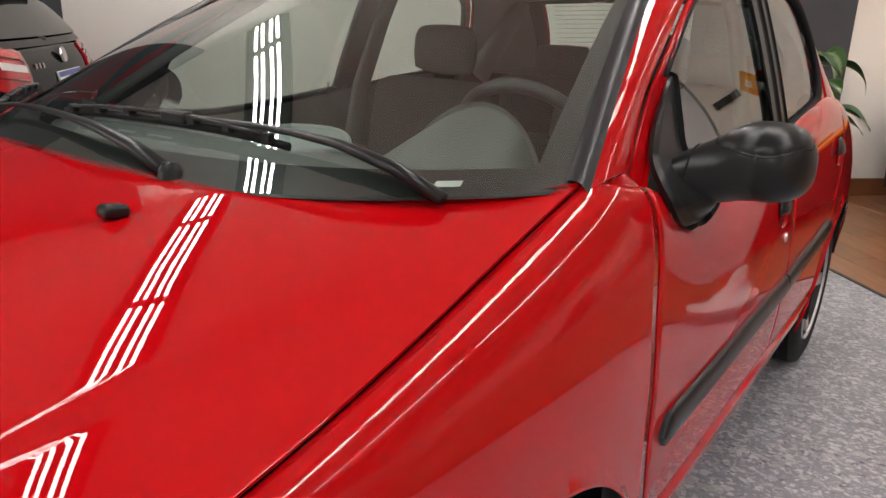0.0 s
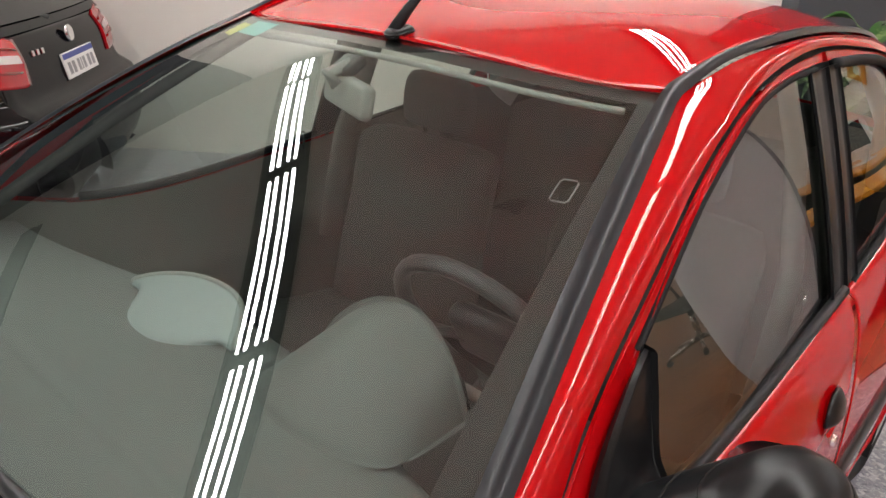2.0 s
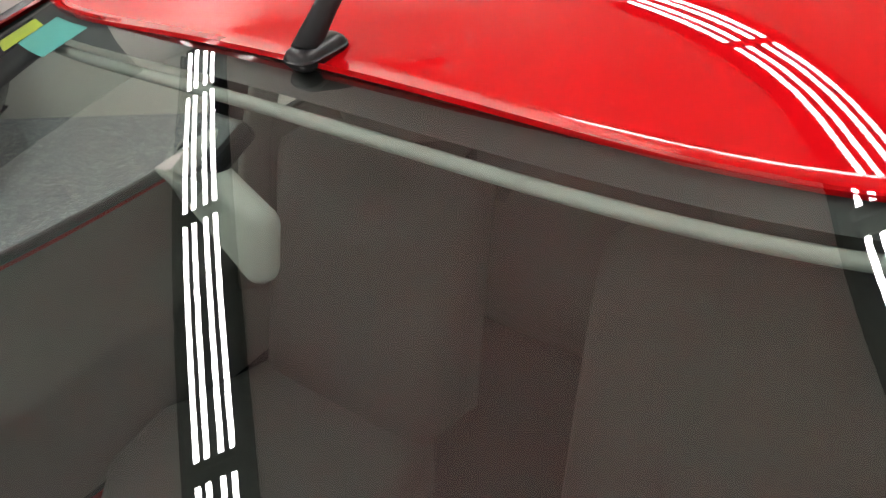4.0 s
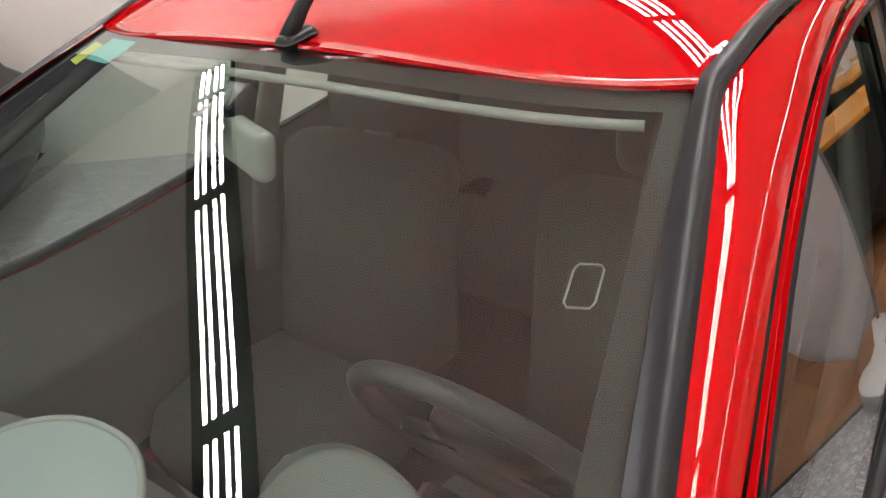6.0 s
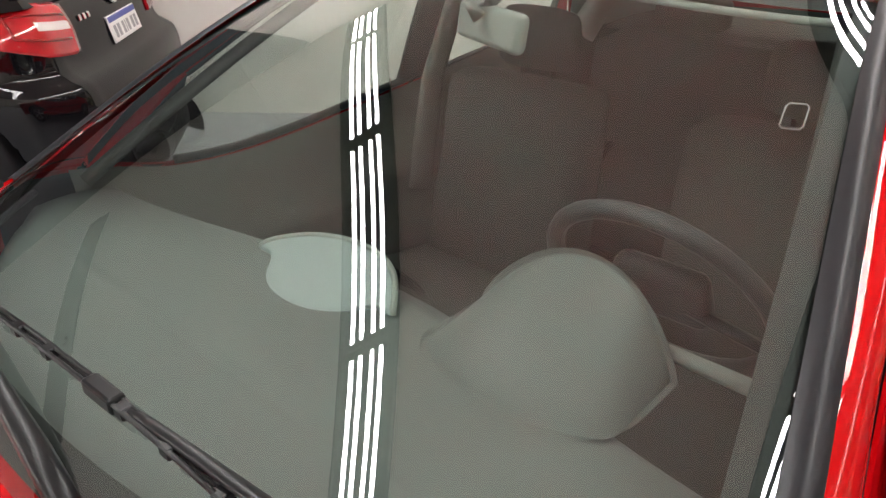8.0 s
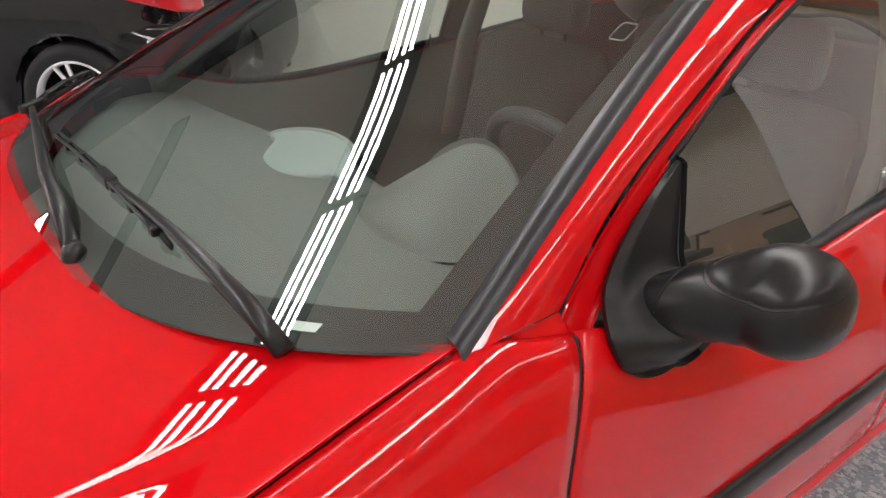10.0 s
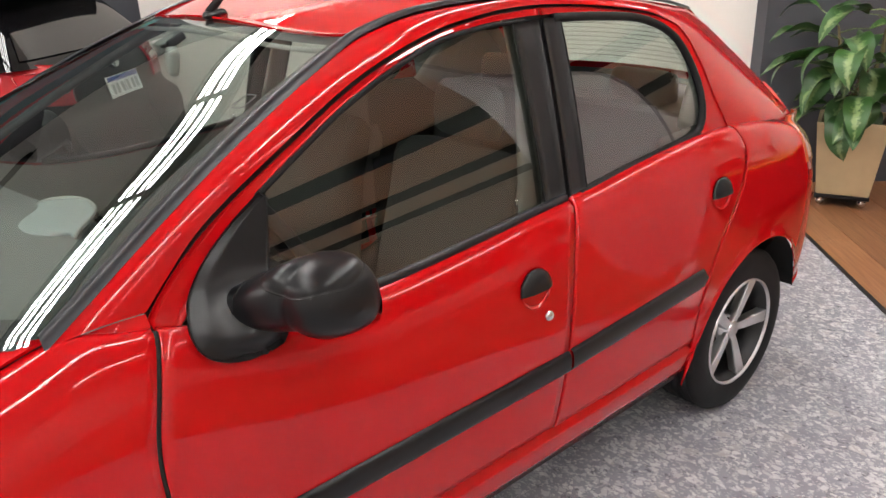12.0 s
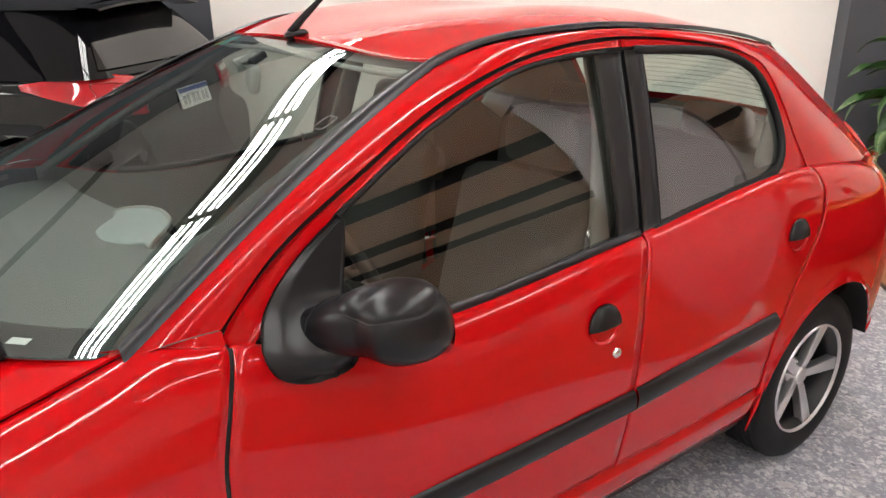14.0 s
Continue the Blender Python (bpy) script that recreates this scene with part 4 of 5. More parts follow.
# instrument hood: a rounded dome leaning to the driver
def hood_dome(a, b):
    th = math.pi * (a - 0.5) * 2 * 0.5
    u = math.sin(th)
    y = 0.59 + 0.24 * b
    wid = 0.152
    rise = (0.112 * (b ** 0.62)) * max(0.0, math.cos(th)) ** 1.5
    bulge = 0.055 * (1 - math.cos(th)) * (1 - b)
    return (0.325 + wid * u, y + bulge + 0.02 * u * u - 0.06 * u * u * b, 0.940 + rise)


patch("instrument_hood", hood_dome, 40, 26, M_DASH, CAR, "grey domed instrument hood", thick=0.01, flip=False)
patch("instrument_face", lambda a, b: (0.325 + 0.14 * (2 * a - 1), 0.81 + 0.01 * b, 0.94 + 0.09 * b * math.sqrt(max(0, 1 - (2 * a - 1) ** 2))), 20, 6, M_DARK, CAR)


# display pod in the middle, paler, with a lens-shaped hood
def pod_hood(a, b):
    th = math.pi * (a - 0.5)
    u = math.sin(th)
    y = 0.575 + 0.17 * b
    rise = 0.030 * (b ** 0.6) * max(0.0, math.cos(th)) ** 0.8
    return (-0.05 + (0.18 if u < 0 else 0.15) * u * (0.75 + 0.25 * b), y + 0.085 * abs(u) ** 2.4 * (1 - b) - 0.085 * abs(u) ** 2.4 * b, 0.946 + rise)


patch("display_hood", pod_hood, 36, 20, M_DASHLIGHT, CAR, "pale grey lens-shaped display hood", thick=0.002, flip=False)
patch("display_face", lambda a, b: (-0.05 + 0.14 * (2 * a - 1), 0.735 + 0.008 * b, 0.943 + 0.024 * b * math.sqrt(max(0, 1 - (2 * a - 1) ** 2))), 16, 5, M_DARK, CAR)
tube("display_lip", [(-0.05 + (0.18 if k < 10 else 0.15) * math.sin(math.pi * (k / 20 - 0.5)), 0.747 - 0.085 * abs(math.sin(math.pi * (k / 20 - 0.5))) ** 2.4, 0.946 + 0.030 * max(0, math.cos(math.pi * (k / 20 - 0.5))) ** 0.8) for k in range(21)], 0.005, M_TRIM, CAR, n=6)

# steering wheel
M_WHEELRIM = mat("wheel_rim", (0.05, 0.05, 0.052), rough=0.38, vary=0.1, scale=30)
SWC = Vector((0.35, 1.0, 0.926))
tilt = Matrix.Translation(SWC) @ pose(0, 0, 0, 118, 0, 0)
SW = tube("steering_wheel", [tilt @ Vector((0.188 * math.cos(2 * math.pi * k / 40), 0.188 * math.sin(2 * math.pi * k / 40), 0)) for k in range(40)], 0.0155, M_WHEELRIM, CAR, "black steering wheel", n=12, closed=True)
bm_part("steering_hub", bm_box((0.16, 0.12, 0.05), tilt @ pose(0, -0.01, -0.015), 0.022, 4), M_PLASTIC, SW, smooth=True)
for ang in (200, 340, 90):
    e = Vector((0.17 * math.cos(radians(ang)), 0.17 * math.sin(radians(ang)), -0.005))
    if ang != 90:
        tube("steering_spoke", [tilt @ (e * 0.3), tilt @ e], 0.016, M_PLASTIC, SW, n=8, flat=0.5)
for sx in (1, -1):
    tube("column_stalk", [(0.355 + sx * 0.04, 0.86, 0.935), (0.355 + sx * 0.12, 0.85, 0.938), (0.355 + sx * 0.205, 0.845, 0.94)], [0.008, 0.011, 0.012], M_TRIM, CAR, "grey column stalk", n=8)
tube("steering_column", [(0.355, 0.78, 0.86), (0.355, 0.92, 0.915)], 0.045, M_PLASTIC, CAR, n=12)

# inside mirror
IM = bm_part("inside_mirror", bm_box((0.185, 0.028, 0.062), Matrix.Translation((0.02, 0.985, 1.300)) @ pose(0, 0, 0, -10, 0, -20), 0.013, 4), M_TRIM, CAR, "grey inside mirror on a stalk", smooth=True)
tube("mirror_stalk", [screen_point(0.0, 0.90) + Vector((0, 0.01, -0.012)), (0.0, 0.955, 1.335), (0.012, 0.965, 1.315)], 0.012, M_TRIM, IM, n=8)
bm_part("mirror_mount", bm_box((0.05, 0.05, 0.02), Matrix.Translation(screen_point(0.0, 0.90) + Vector((0, 0.006, -0.014))) @ pose(0, 0, 0, 26, 0, 0), 0.006), M_PLASTIC, IM)


# headliner, header trim, sun visors, pillar trims
def liner(a, b):
    t = 2 * b - 1
    p = Vector(roof(0.03 + 0.94 * a, 0.03 + 0.94 * b))
    return p + Vector((0, 0.0, -0.035 - 0.01 * a))


patch("headliner", liner, 24, 24, M_LINER, CAR, "pale grey fabric headliner", flip=False)
hdr = [screen_point(t * 0.90, 0.950) + Vector((0, 0.008, -0.014)) for t in [k / 20 - 1 for k in range(41)]]
tube("header_trim", hdr, 0.008, M_TRIM, CAR, "grey header trim above the windscreen", n=8, flat=0.7)
for s in (1, -1):
    lo, hi = Vector((s * 0.66, 0.56, 0.99)), Vector((s * 0.505, 1.17, 1.335))
    tube("pillar_trim", [lo.lerp(hi, k / 8) + Vector((0, 0, 0.012 * math.sin(math.pi * k / 8))) for k in range(9)], 0.022, M_FABRIC, CAR, "dark windscreen pillar trim", n=8, flat=0.6)
    tube("post_trim", [(s * 0.665, 1.50, 0.66), (s * 0.668, 1.53, 0.80), (s * 0.662, 1.565, 0.98), (s * 0.605, 1.61, 1.20), (s * 0.535, 1.63, 1.36)], [0.045, 0.045, 0.04, 0.036, 0.03], M_DOORTRIM, CAR, "grey centre post trim with belt", n=10, flat=0.5, up=(1, 0, 0))
    tube("rear_post_trim", [(s * 0.64, 2.30, 0.98), (s * 0.60, 2.40, 1.12), (s * 0.50, 2.42, 1.28)], [0.07, 0.06, 0.05], M_TRIM, CAR, n=10, flat=0.5, up=(1, 0, 0))

    # inner door trims with armrest
    def trim_panel(a, b, s=s):
        y = 0.56 + 1.52 * a
        z = sheet_top(y)[1] - 0.004 - 0.52 * b
        x = 0.735 - 0.03 * math.sin(min(1, b * 2.2) * math.pi / 2) - 0.035 * math.exp(-((b - 0.42) / 0.10) ** 2)
        return (s * x, y, z)
    patch("door_trim", trim_panel, 30, 16, M_DOORTRIM, CAR, "dark grey door trim panel with armrest", flip=s > 0)

# trims that cover the rear quarters and the tailgate from inside
for s in (1, -1):
    def qtrim(a, b, s=s):
        y = 2.04 + 0.88 * a
        return (s * (0.70 - 0.10 * a * a), y, sheet_top(y)[1] + 0.01 - 0.62 * b)
    patch("quarter_trim", qtrim, 16, 8, M_FABRIC, CAR, "dark grey rear quarter trim", flip=s > 0)

    def ctrim(a, b, s=s):
        lo = spline(((2.12, 1.32), (2.20, 1.285), (2.255, 1.19), (2.285, 1.09), (2.32, 1.0)), a)
        hi = Vector(spline(((0.50, 2.30, 1.32), (0.52, 2.44, 1.28), (0.56, 2.60, 1.165), (0.60, 2.72, 1.06), (0.62, 2.82, 0.96)), a))
        p = Vector(on_side(lo[0], lo[1])).lerp(hi, b)
        return (s * (p.x - 0.03), p.y - 0.01, p.z - 0.01)
    patch("pillar_trim", ctrim, 14, 5, M_TRIM, CAR, "grey rear pillar trim", flip=s > 0)
patch("tailgate_trim", lambda a, b: Vector(gate(0.54 + 0.44 * a, 0.03 + 0.94 * b)) + Vector((0, -0.035, -0.01)), 8, 12, M_FABRIC, CAR, "dark grey tailgate trim")

# cabin floor and bulkhead
patch("cabin_floor", lambda a, b: (0.76 * (2 * b - 1), 0.40 + 2.55 * a, 0.27 + (0.25 * max(0, a - 0.62) * 4 if a > 0.62 else 0)), 20, 8, M_DARK, CAR, flip=True)
patch("bulkhead", lambda a, b: (0.72 * (2 * b - 1), 0.42 - 0.1 * a, 0.25 + 0.68 * a), 6, 8, M_DARK, CAR)
patch("parcel_shelf", lambda a, b: (0.62 * (2 * b - 1), 2.38 + 0.50 * a, 0.99 + 0.01 * a), 8, 8, M_FABRIC, CAR, flip=True)
for s in (1, -1):
    patch("wheel_house", lambda a, b, s=s: (s * (0.48 + (flank(2.45 - 0.346 * math.cos(math.pi * a), 1.2)[0] - 0.484) * b), 2.45 - 0.346 * math.cos(math.pi * a), max(0.29 if a < 0.5 else 0.347, 0.29 + 0.346 * math.sin(math.pi * a))), 20, 5, M_DARK, CAR, flip=s > 0)
    patch("wheel_house", lambda a, b, s=s: (s * (0.45 + 0.35 * b), 0.175 - 0.388 * math.cos(math.pi * a), 0.29 + 0.388 * math.sin(math.pi * a)), 20, 5, M_DARK, CAR, flip=s > 0)
patch("underbody", lambda a, b: (0.72 * (2 * b - 1), -0.5 + 3.4 * a, 0.20), 6, 6, M_DARK, CAR)


# seats
def cushion(name, prof, half, x0, m, parent, power=6):
    """A padded form: a closed side profile of (y, z), swept across with rounded flanks."""
    n, k = len(prof), 17
    cy, cz = sum(p[0] for p in prof) / n, sum(p[1] for p in prof) / n
    vs, fs = [], []
    for i in range(k):
        t = 2 * i / (k - 1) - 1
        sc = max(0.0, 1 - abs(t) ** power) ** 0.4
        sc = 0.35 + 0.65 * sc
        for y, z in prof:
            vs.append((x0 + half * t, cy + (y - cy) * sc, cz + (z - cz) * (0.55 + 0.45 * sc if power < 4 else 0.78 + 0.22 * sc)))
    for i in range(k - 1):
        for j in range(n):
            j2 = (j + 1) % n
            fs.append((i * n + j, i * n + j2, (i + 1) * n + j2, (i + 1) * n + j))
    fs.append(tuple(range(n - 1, -1, -1)))
    fs.append(tuple((k - 1) * n + j for j in range(n)))
    return mesh_part(name, vs, fs, m, parent)


for x0 in (0.355, -0.355):
    st = cushion("front_seat", [(0.98, 0.50), (1.02, 0.56), (1.15, 0.575), (1.32, 0.55), (1.48, 0.53), (1.48, 0.40), (1.0, 0.40)], 0.25, x0, M_FABRIC, CAR)
    st["label"] = "dark grey fabric front seat"
    cushion("seat_back", [(1.40, 0.52), (1.45, 0.70), (1.52, 0.90), (1.575, 0.99), (1.615, 1.02), (1.655, 1.015), (1.68, 0.98), (1.62, 0.80), (1.54, 0.50)], 0.245, x0, M_FABRIC, st)
    cushion("headrest", [(1.605, 1.045), (1.595, 1.09), (1.60, 1.14), (1.62, 1.18), (1.65, 1.195), (1.68, 1.18), (1.70, 1.13), (1.695, 1.07), (1.66, 1.03)], 0.118, x0, M_FABRIC, st, 2.4)
    for dx in (-0.05, 0.05):
        tube("headrest_rod", [(x0 + dx, 1.645, 1.0), (x0 + dx, 1.65, 1.10)], 0.006, M_CHROME, st, n=6)
rs = cushion("rear_seat", [(1.95, 0.46), (2.0, 0.54), (2.2, 0.55), (2.32, 0.60), (2.38, 0.80), (2.45, 1.0), (2.52, 1.01), (2.52, 0.5), (2.0, 0.36)], 0.60, 0.0, M_FABRIC, CAR)
rs["label"] = "dark grey fabric rear bench"
for x0 in (0.33, -0.33):
    cushion("rear_headrest", [(2.44, 1.0), (2.435, 1.05), (2.45, 1.10), (2.48, 1.115), (2.515, 1.10), (2.53, 1.05), (2.52, 1.0)], 0.13, x0, M_FABRIC, rs, 3.0)


# wheels
def wheel(parent, centre, side, radius, rim_r, width, name, spokes=5, m_spoke=M_ALLOY):
    m = Matrix.Translation(centre) @ pose(0, 0, 0, 0, 90 * side, 0)
    w = radius
    h = width / 2
    prof = [(rim_r, -h * 0.92), (rim_r + 0.02, -h), (w - 0.045, -h * 1.02), (w - 0.012, -h * 0.9), (w, -h * 0.7)]
    for g in (-0.5, -0.17, 0.17, 0.5):
        prof += [(w, h * g * 1.2 - 0.006), (w - 0.007, h * g * 1.2 - 0.003), (w - 0.007, h * g * 1.2 + 0.003), (w, h * g * 1.2 + 0.006)]
    prof += [(w, h * 0.72), (w - 0.012, h * 0.9), (w - 0.045, h * 1.02), (rim_r + 0.02, h), (rim_r, h * 0.93)]
    tyre = lathe(name, prof, m, M_RUBBER, parent, "road wheel with black tyre and machined alloy rim", n=64)
    lathe("rim_barrel", ((rim_r, -h * 0.92), (rim_r - 0.015, -h * 0.6), (rim_r - 0.02, 0.0), (rim_r - 0.014, h * 0.7), (rim_r, h * 0.92)), m, M_ALLOYDARK, tyre, n=48)
    lathe("rim_lip", ((rim_r - 0.008, h * 0.90), (rim_r - 0.007, h * 0.96), (rim_r - 0.005, h * 1.0), (rim_r - 0.001, h * 1.0), (rim_r + 0.001, h * 0.85)), m, M_ALLOY, tyre, "bright machined rim lip", n=64)
    lathe("brake_drum", ((0.0, h * 0.10), (0.12, h * 0.10), (0.125, -h * 0.1), (rim_r - 0.004, -h * 0.12)), m, M_DARK, tyre, n=32)
    for k in range(spokes):
        a = 2 * math.pi * k / spokes + 0.28
        bm = bmesh.new()
        r0, r1 = 0.022, rim_r - 0.005
        n = 6
        rows = []
        for i in range(n + 1):
            r = r0 + (r1 - r0) * i / n
            hw = 0.0145 + 0.009 * (i / n) ** 1.3
            zt = h * 0.62 + h * 0.25 * (i / n) ** 0.7
            rows.append([bm.verts.new((r, q * hw, zt - (0.004 if abs(q) == 1 else 0) - (0 if abs(q) < 1.1 else 0.028))) for q in (-1.12, -1, -0.9, 0.9, 1, 1.12)])
        for i in range(n):
            for j in range(5):
                bm.faces.new((rows[i][j], rows[i + 1][j], rows[i + 1][j + 1], rows[i][j + 1]))
        bmesh.ops.recalc_face_normals(bm, faces=bm.faces[:])
        bm.transform(m @ Matrix.Rotation(a, 4, "Z"))
        bm_part("spoke", bm, m_spoke, tyre)
    hub_h = h * 0.60
    lathe("hub_cap", ((0.0, hub_h + 0.012), (0.024, hub_h + 0.011), (0.030, hub_h + 0.006), (0.032, hub_h - 0.01), (0.048, hub_h - 0.012), (0.052, hub_h - 0.03)), m, M_ALLOY, tyre, n=32)
    # bolt holes are not cut: dark discs paint the shade in them
    for k in range(4):
        a = 2 * math.pi * k / 4 + 0.5
        lathe("bolt_hole_shade", ((0.0, hub_h - 0.008), (0.0115, hub_h - 0.008), (0.0125, hub_h - 0.0115)), m @ pose(0.041 * math.cos(a), 0.041 * math.sin(a), 0.001), M_DARK, tyre, n=12)
    return tyre


for side in (1, -1):
    wheel(CAR, (side * 0.712, 2.45, 0.286), side, 0.286, 0.188, 0.178, "road_wheel")
    wheel(CAR, (side * 0.715, 0.165, 0.286), side, 0.286, 0.188, 0.178, "road_wheel")


# ======== the black hatchback behind: d forward from its tail, w to its left ========
BLK = thing("black_hatchback", uv(-0.80, -3.48), "glossy black compact hatchback with red wraparound tail lamps", "car")


def blk(w, d, z):
    return uv(-0.80 - d, -3.48 + w, z)


def shell(a, z, d_rear, half, rad=0.42):
    """Round the tail at one height: a 0 on the left side, 0.5 at the middle of the tail, 1 on the right side."""
    t = abs(2 * a - 1)
    sg = 1 if a < 0.5 else -1
    if t > 0.55:
        d = d_rear + rad + (t - 0.55) / 0.45 * (3.9 - rad - d_rear)
        w = half - 0.10 * max(0, (t - 0.8) / 0.2) ** 2
    elif t > 0.30:
        an = (t - 0.30) / 0.25 * math.pi / 2
        w = half - rad * 0.62 + rad * 0.62 * math.sin(an)
        d = d_rear + rad - rad * math.cos(an)
    else:
        w = (half - rad * 0.62) * t / 0.30
        d = d_rear - 0.045 * (1 - (t / 0.30) ** 2)
    return w * sg, d


def blk_lower(a, b):
    z = 1.0 - 0.78 * b
    half = curve_at((0.2, 0.45, 0.7, 0.9, 1.0), (0.84, 0.885, 0.89, 0.875, 0.85), z)
    dr = curve_at((0.2, 0.35, 0.5, 0.66, 0.72, 0.9, 1.0), (0.10, 0.03, 0.02, 0.045, 0.13, 0.17, 0.22), z)
    w, d = shell(a, z, dr, half)
    for cd in (0.70, 3.40):
        r2 = 0.37 ** 2 - (d - cd) ** 2
        if r2 > 0 and abs(w) > 0.8:
            z = max(z, 0.33 + math.sqrt(r2))
    return blk(w, d, z)


patch("blk_body", blk_lower, 200, 36, M_BLACKPAINT, BLK, "glossy black lower body", thick=0.02).name = "body"


def blk_upper(a, b):
    z = 1.0 + 0.36 * b
    half = 0.85 - 0.17 * b - 0.05 * b * b
    dr = 0.22 + 0.25 * b + 0.02 * b * b
    w, d = shell(a, z, dr, half, 0.30)
    if d > 2.6:
        d = 2.6 + (d - 2.6) * (1 - 0.85 * b)
    return blk(w, d, z)


patch("cabin", blk_upper, 120, 16, M_BLACKPAINT, BLK, "glossy black cabin side")


def blk_roof(a, b):
    t = 2 * b - 1
    d = 0.40 + 2.3 * a
    return blk(0.64 * t, d, 1.36 + 0.07 * (1 - abs(t) ** 2.5) * (1 - 0.35 * (2 * a - 0.8) ** 2) - 0.0)


patch("roof", blk_roof, 20, 20, M_BLACKPAINT, BLK, flip=True)
M_BLKGLASS = mat("privacy_glass", (0.004, 0.004, 0.005), rough=0.03, spec=0.8)


def blk_rearglass(a, b):
    t = 2 * a - 1
    bb = 0.12 + 0.74 * b
    p = blk_upper(0.5 - 0.185 * t * -1 * (1 - 0.12 * b), bb)
    return p + Vector((R2, R2, 0.3)) * 0.012


patch("rear_glass", blk_rearglass, 24, 10, M_BLKGLASS, BLK, "dark privacy rear glass")


def blk_sideglass(a, b):
    p = blk_upper(0.205 - 0.13 * a, 0.16 + (0.70 + 0.05 * a) * b)
    return p + Vector((R2, -R2, 0.2)) * 0.008


patch("side_glass", blk_sideglass, 24, 10, M_BLKGLASS, BLK, "dark privacy side glass")
tube("chrome_line", [blk_sideglass(k / 20, 0.0) + Vector((R2, -R2, 0)) * 0.006 for k in range(21)], 0.007, M_CHROME, BLK, n=6)


def spoiler(a, b):
    t = 2 * a - 1
    ang = 2 * math.pi * b
    return blk(0.60 * t, 0.40 - 0.05 * (1 - t * t) + 0.12 * math.cos(ang), 1.355 + 0.035 * (1 - abs(t) ** 2.5) + 0.016 * math.sin(ang))


patch("roof_spoiler", spoiler, 20, 14, M_BLACKPAINT, BLK, flip=True)


# tail lamp wrapping the left and right corners
def tail_lamp(a, b, sg, grow=0.012):
    aa = 0.222 + 0.158 * a
    zc = 0.965 - 0.055 * a
    hh = 0.020 + 0.11 * min(1, a * 1.6) ** 0.8 * (1 if a < 0.95 else 0.93)
    z = zc + hh * (0.5 - b) * 1.7 - 0.03 * a
    bb = (1.0 - z) / 0.78
    p = blk_lower(aa if sg > 0 else 1 - aa, bb)
    c = blk(0.0, 1.2, z)
    return p + (p - c).normalized() * grow


for sg in (1, -1):
    tl = patch("tail_lamp", lambda a, b, sg=sg: tail_lamp(a, b, sg), 30, 14, M_REDLENS, BLK, "red wraparound tail lamp with a clear bar", thick=0.02, flip=sg < 0)
    patch("clear_bar", lambda a, b, sg=sg: tail_lamp(0.62 + 0.34 * a, 0.34 + 0.16 * b, sg, 0.016), 12, 4, M_CLEARLENS, tl, "pale clear lamp bar", flip=sg < 0)
    tube("lamp_guide", [tail_lamp(0.95 - 0.5 * k / 12, 0.22 - 0.02 * k / 12, sg, 0.015) for k in range(13)] + [tail_lamp(0.45, 0.25 + 0.4 * k / 6, sg, 0.015) for k in range(7)] + [tail_lamp(0.45 + 0.48 * k / 12, 0.68, sg, 0.015) for k in range(13)], 0.006, mat("deep_red_guide", (0.25, 0.002, 0.004), rough=0.15, coat=1.0), tl, n=6)

# rear hatch details
patch("plate_recess", lambda a, b: blk(-0.33 + 0.66 * a, 0.118 + 0.02 * b * 0 + 0.025, 0.90 - 0.16 * b), 8, 4, M_BLACKPAINT, BLK, flip=True)
PL = box("number_plate", (0.40, 0.012, 0.13), Matrix.Translation(blk(-0.02, 0.10, 0.80)) @ pose(0, 0, 0, -12, 0, 135), M_WHITE, BLK, "white number plate with a blue band", bevel=0.004)
pm = Matrix.Translation(blk(-0.02, 0.10, 0.80)) @ pose(0, 0, 0, -12, 0, 135)
box("blue_band", (0.39, 0.014, 0.028), pm @ pose(0, 0, 0.046), M_BLUE, PL, bevel=0.001, seg=1)
for k, (x_, w_) in enumerate(((-0.15, 0.035), (-0.10, 0.035), (-0.035, 0.032), (0.0, 0.014), (0.035, 0.032), (0.10, 0.035), (0.15, 0.035))):
    box("mark_bar", (w_, 0.0145, 0.06), pm @ pose(x_, 0, -0.015), M_GREYMARK, PL, bevel=0.001, seg=1)
for k in range(3):
    box("model_badge", (0.028, 0.008, 0.028), Matrix.Translation(blk(0.40 - 0.042 * k, 0.142 - 0.004 * k, 0.905)) @ pose(0, 0, 0, -10, 0, 135), M_CHROME, BLK, "bright badge bar", bevel=0.003, seg=1)
lathe("round_badge", ((0.0, 0.004), (0.030, 0.004), (0.034, 0.010), (0.040, 0.010), (0.042, 0.0)), Matrix.Translation(blk(0.0, 0.128, 0.945)) @ pose(0, 0, 0, 80, 0, 135), M_CHROME, BLK, "round bright badge", n=28)
tube("rear_wiper", [blk(0.05, 0.20, 1.03), blk(0.20, 0.235, 1.05), blk(0.36, 0.26, 1.055)], [0.014, 0.009, 0.006], M_PLASTIC, BLK, "black rear wiper", n=6)


